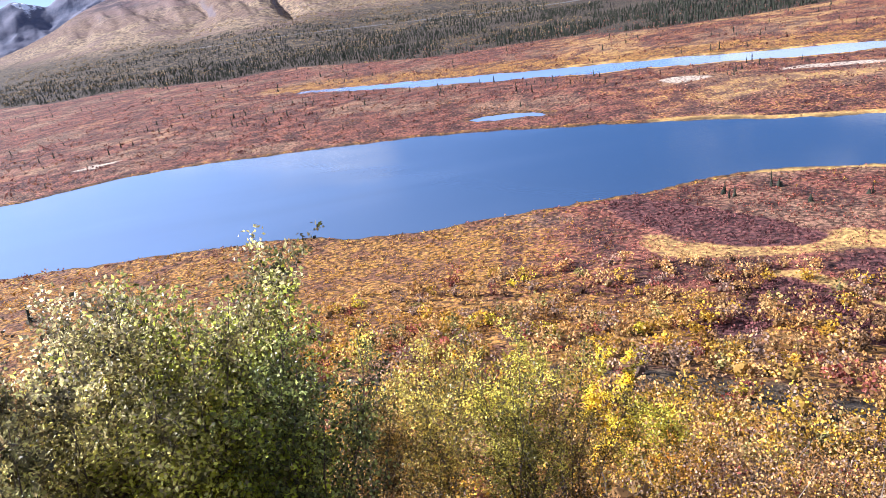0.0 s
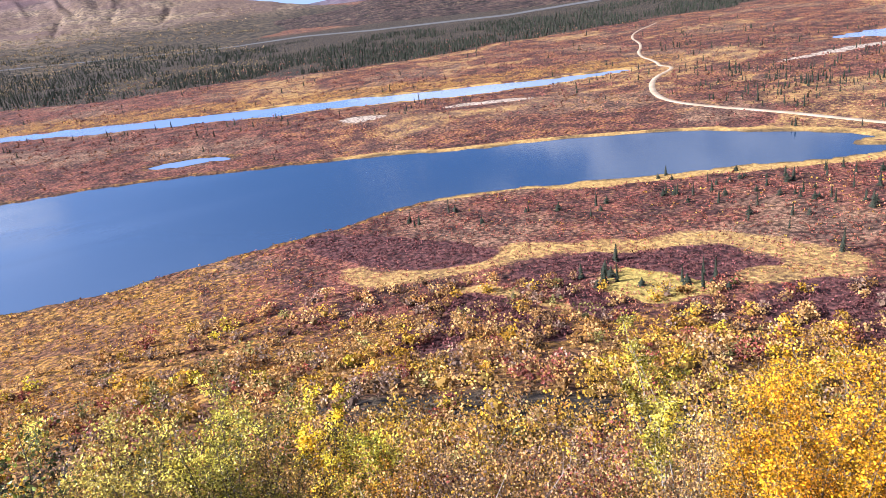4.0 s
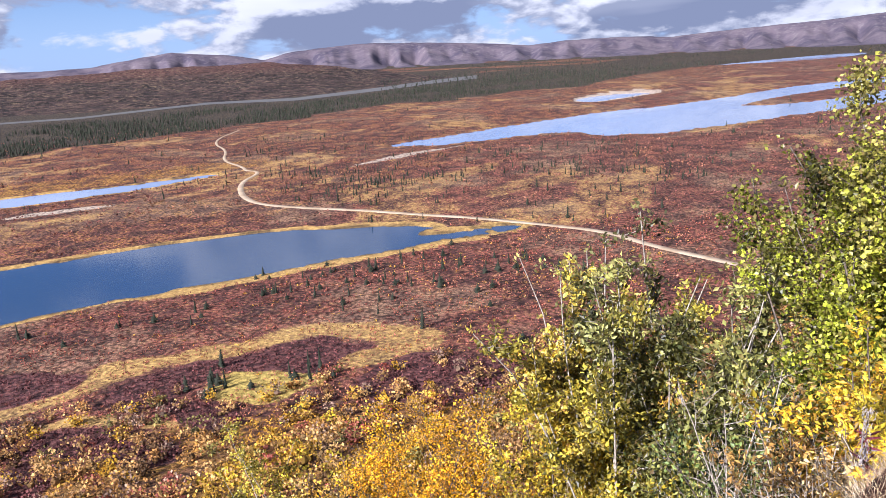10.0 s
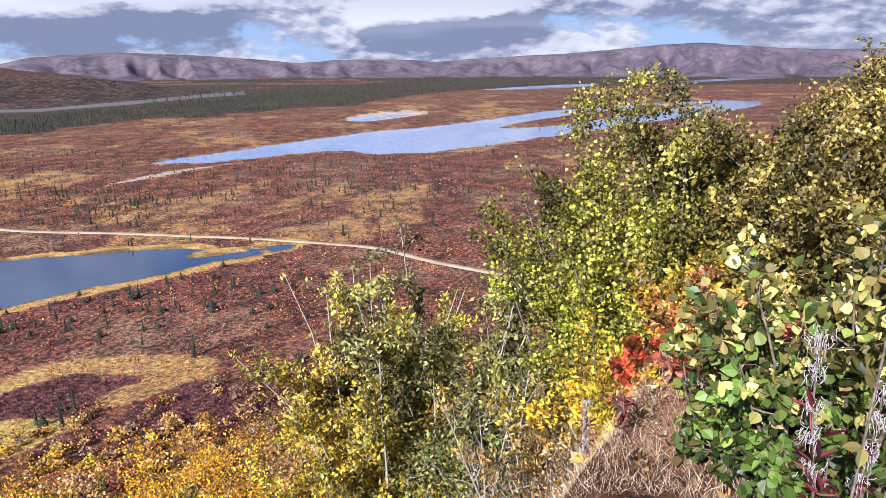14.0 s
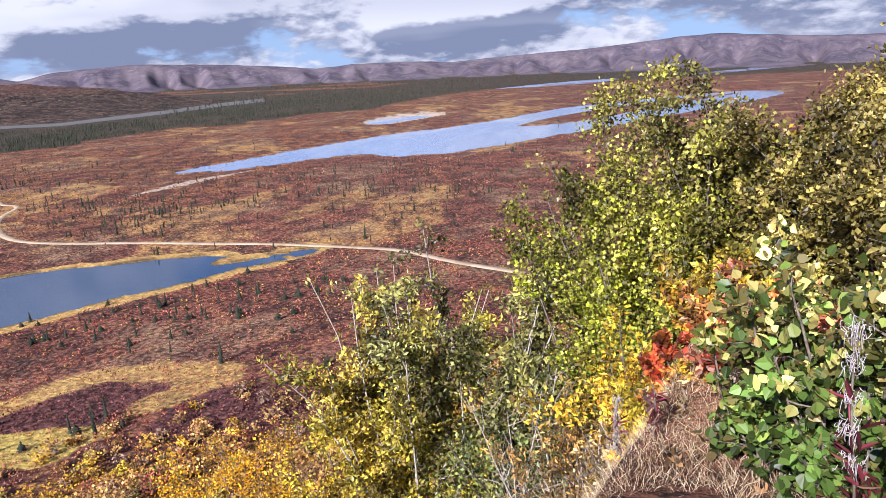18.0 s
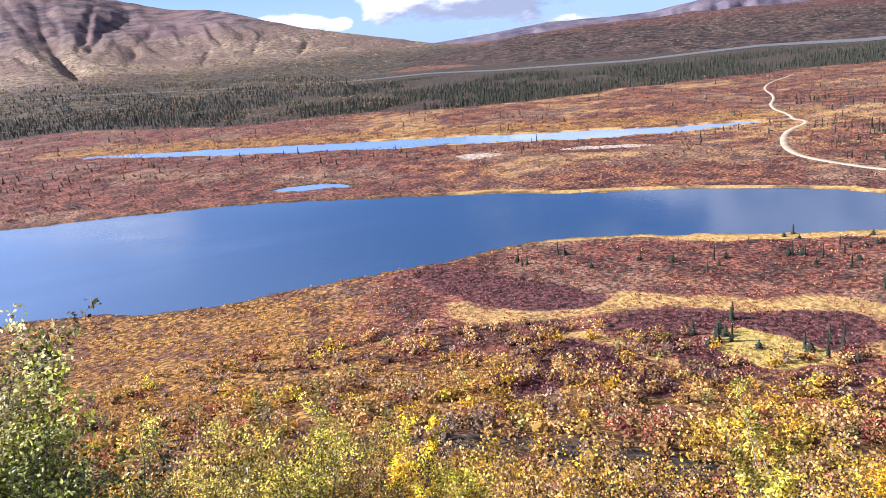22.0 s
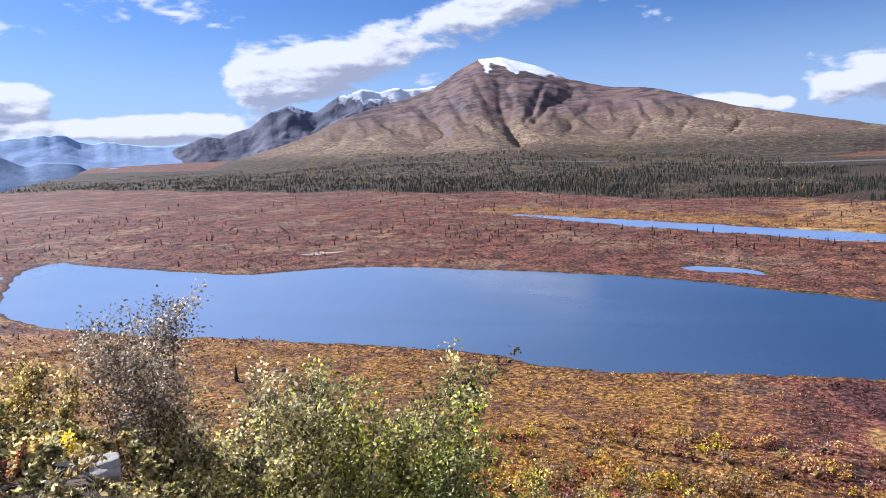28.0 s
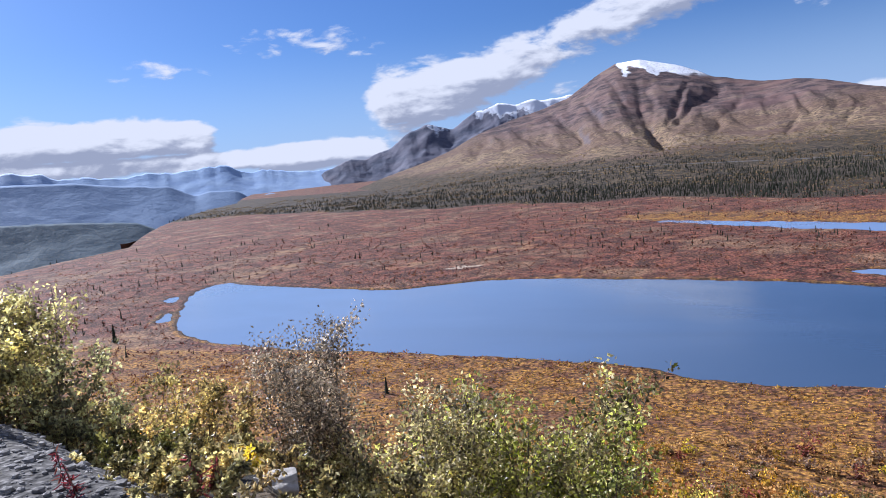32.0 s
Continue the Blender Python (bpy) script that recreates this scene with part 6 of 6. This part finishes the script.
def loose_stones(name, count, place, sizes, label):
    shapes = [stone_shape(s, 0.7, 1) for s in range(5)]
    x, y = place(count)
    z = height(x, y)
    pieces = []
    for i in range(len(x)):
        v, f = shapes[i % 5]
        c, s = math.cos(i * 2.4), math.sin(i * 2.4)
        k = sizes[0] * (sizes[1] / sizes[0]) ** (rng.random() ** 2.2)
        w = v * k
        pieces.append((np.stack([w[:, 0] * c - w[:, 1] * s + x[i], w[:, 0] * s + w[:, 1] * c + y[i], w[:, 2] + z[i] + k * 0.1], 1), f))
    me = mesh_from(name, *joined(pieces), M_STONE)
    tagged(new(name, me), label, "stones", kind="stuff")


def on_pad(count):
    x, y, r, a = scatter(count * 2, -86, -50, 2.2, 14)
    ok = downhill(r, a) < 3.6
    return x[ok][:count], y[ok][:count]


def on_talus(count):
    x, y, r, a = scatter(count * 8, -20, 60, 11, 42)
    ok = fbm(x, y, 7.0, 3, 41) > 0.64
    return x[ok][:count], y[ok][:count]


loose_stones("gravel_stones", 5200, on_pad, (0.016, 0.10), "loose grey stones on the gravel pad")
loose_stones("talus_stones", 420, on_talus, (0.15, 0.8), "grey broken rocks showing between the slope's shrubs")


# ---------- highway along the hill ----------
def highway():
    left, right = [], []
    rs = np.arange(620.0, 2000.0, 7.0)
    for aa in np.arange(-16, 63, 0.6):
        ee = np.interp(aa, *HIGHWAY)
        half = np.interp(aa, [8, 16, 40, 55], [0.025, 0.045, 0.07, 0.13])
        ends = []
        land = upper_land(rs * math.sin(radians(aa)), rs * math.cos(radians(aa)))
        for k in (-half, half):
            under = np.nonzero(EYE + rs * math.tan(radians(ee + k)) <= land + 0.15)[0]
            if len(under):
                q = rs[under[0]]
                ends.append(Vector((q * math.sin(radians(aa)), q * math.cos(radians(aa)), EYE + q * math.tan(radians(ee + k)) + 0.3)))
        if len(ends) == 2:
            left.append(ends[0]), right.append(ends[1])
    v = np.array([p[:] for pair in zip(left, right) for p in pair])
    f = np.array([[2 * i, 2 * i + 2, 2 * i + 3, 2 * i + 1] for i in range(len(left) - 1)])
    tagged(new("highway", mesh_from("highway", v, f, M_HIGHWAY, True)), "grey highway cut along the flank of the hill", "road", kind="structure")


highway()


# ---------- dry grass and fireweed on the brow ----------
def grass_blades(name, count, a0, a1, r0, r1, tall, hues, label):
    x, y, r, a = scatter(count, a0, a1, r0, r1)
    ok = fbm(x, y, 0.5, 2, 55) > 0.36
    x, y = x[ok], y[ok]
    at = np.stack([x, y, height(x, y) - 0.02], 1)
    v, f = leaf_quads(at, np.full(len(x), tall), np.tile(np.array([0, 0, 1.3]), (len(x), 1)), narrow=0.016)
    hues = np.array(hues)
    stuff(name, v, f, np.repeat(hues[rng.integers(0, len(hues), len(x))], 4, 0), M_HEATH_LEAF, label, "grass")


DRY = [(0.50, 0.38, 0.22), (0.60, 0.47, 0.29), (0.32, 0.22, 0.13), (0.36, 0.21, 0.13), (0.62, 0.52, 0.36)]
grass_blades("dry_grass", 46000, 76, 118, 1.8, 5.2, 0.085, DRY, "dry tan grass and dead stalks on the brow")

grass_blades("roadside_grass", 12000, -54, -30, 2.4, 6.0, 0.10, [(0.46, 0.38, 0.18), (0.36, 0.32, 0.13), (0.52, 0.44, 0.26), (0.30, 0.20, 0.10)], "pale dry grass along the edge of the gravel")


def fireweed(a, r, tall, leaf_hue, fluff, label):
    x, y = polar(a, r)
    top = thing("fireweed", pose(x, y, height(np.array([x]), np.array([y]))[0] - 0.03), label, "plant", "fireweed stalks")
    line = wander((0, 0, 0), (rng.normal() * 0.06, rng.normal() * 0.06, 1), tall, 10, 0.04)
    part("stem", mesh_from("stem", *tube(line, 0.005, 0.0022, 5), M_BARK, True), top)
    k = 46
    at = line[rng.integers(1, 8, k)] + rng.normal(size=(k, 3)) * 0.008
    v, f = oval_leaves(at, np.full(k, 0.06), np.tile(np.array([0, 0, 0.1]), (k, 1)), 0.3, 0.2)
    me = mesh_from("foliage", v, f, M_LEAF)
    tint(me, "hue", np.repeat(np.array([leaf_hue]) * rng.uniform(0.6, 1.3, (k, 1)), 6, 0))
    part("foliage", me, top)
    if fluff:
        strands = []
        for _ in range(150):
            q = line[rng.integers(5, 10)] + rng.normal(size=3) * 0.012
            curl, turn = rng.uniform(0.005, 0.015), rng.uniform(0, 6.28)
            s = np.linspace(0, rng.uniform(2.5, 5.0), 7)
            arc = np.stack([np.cos(s + turn) * curl, np.sin(s * 0.7) * curl * 0.8, np.sin(s + turn) * curl - s * 0.006], 1)
            strands.append(tube(q + arc - arc[0], 0.0013, 0.0008, 3))
        tagged(part("seed_fluff", mesh_from("seed_fluff", *joined(strands), M_FLUFF, True), top, "white curled seed fluff"), kind="stuff")


def fluff_material():
    m, n = material("seed_fluff")
    g = n.add("ShaderNodeTexCoord").outputs["Object"]
    finish(n, n.mix(n.noise(g, 40.0, 3), (0.50, 0.43, 0.41), (0.72, 0.65, 0.63)), 0.9, spec=0.1, thin=0.3)
    return m


M_FLUFF = fluff_material()
CRIMSON = (0.16, 0.03, 0.04)
for a, r, tall, hue, fluff in ((108.7, 1.9, 0.80, CRIMSON, True), (110.5, 1.8, 0.72, CRIMSON, True), (90.4, 3.3, 0.55, CRIMSON, True), (101, 2.6, 0.30, CRIMSON, True), (93, 2.7, 0.25, CRIMSON, False), (106, 2.2, 0.35, CRIMSON, False), (109, 2.0, 0.40, CRIMSON, False)):
    fireweed(a, r, tall, hue, fluff, "fireweed gone to white fluff, with dark crimson leaves" if fluff else "small fireweed with dark crimson leaves")
for a, r, tall in ((-56.3, 4.6, 0.32), (-55.6, 4.4, 0.24), (-47.8, 4.3, 0.34), (-47.0, 4.2, 0.30), (-46.2, 4.4, 0.26)):
    fireweed(a, r, tall, (0.26, 0.045, 0.055), False, "small fireweed with bright crimson leaves by the gravel")


def tall_stalk():
    x, y = polar(110.4, 1.75)
    z = height(np.array([x]), np.array([y]))[0]
    top = thing("willow_shoot", pose(x, y, z - 0.05), "tall thin brown willow shoot with a few yellow leaves", "plant")
    line = wander((0, 0, 0), (-0.03, 0.04, 1), EYE + 0.32 - z, 12, 0.02)
    part("stem", mesh_from("stem", *tube(line, 0.0042, 0.002, 6), M_BARK, True), top)
    k = 22
    at = line[rng.integers(3, 12, k)]
    v, f = oval_leaves(at, np.full(k, 0.042), np.tile(np.array([0, 0, 0.3]), (k, 1)), 0.1, 0.6)
    me = mesh_from("foliage", v, f, M_LEAF)
    tint(me, "hue", np.repeat(np.array([(0.40, 0.34, 0.10)]) * rng.uniform(0.5, 1.2, (k, 1)), 6, 0))
    part("foliage", me, top)


tall_stalk()
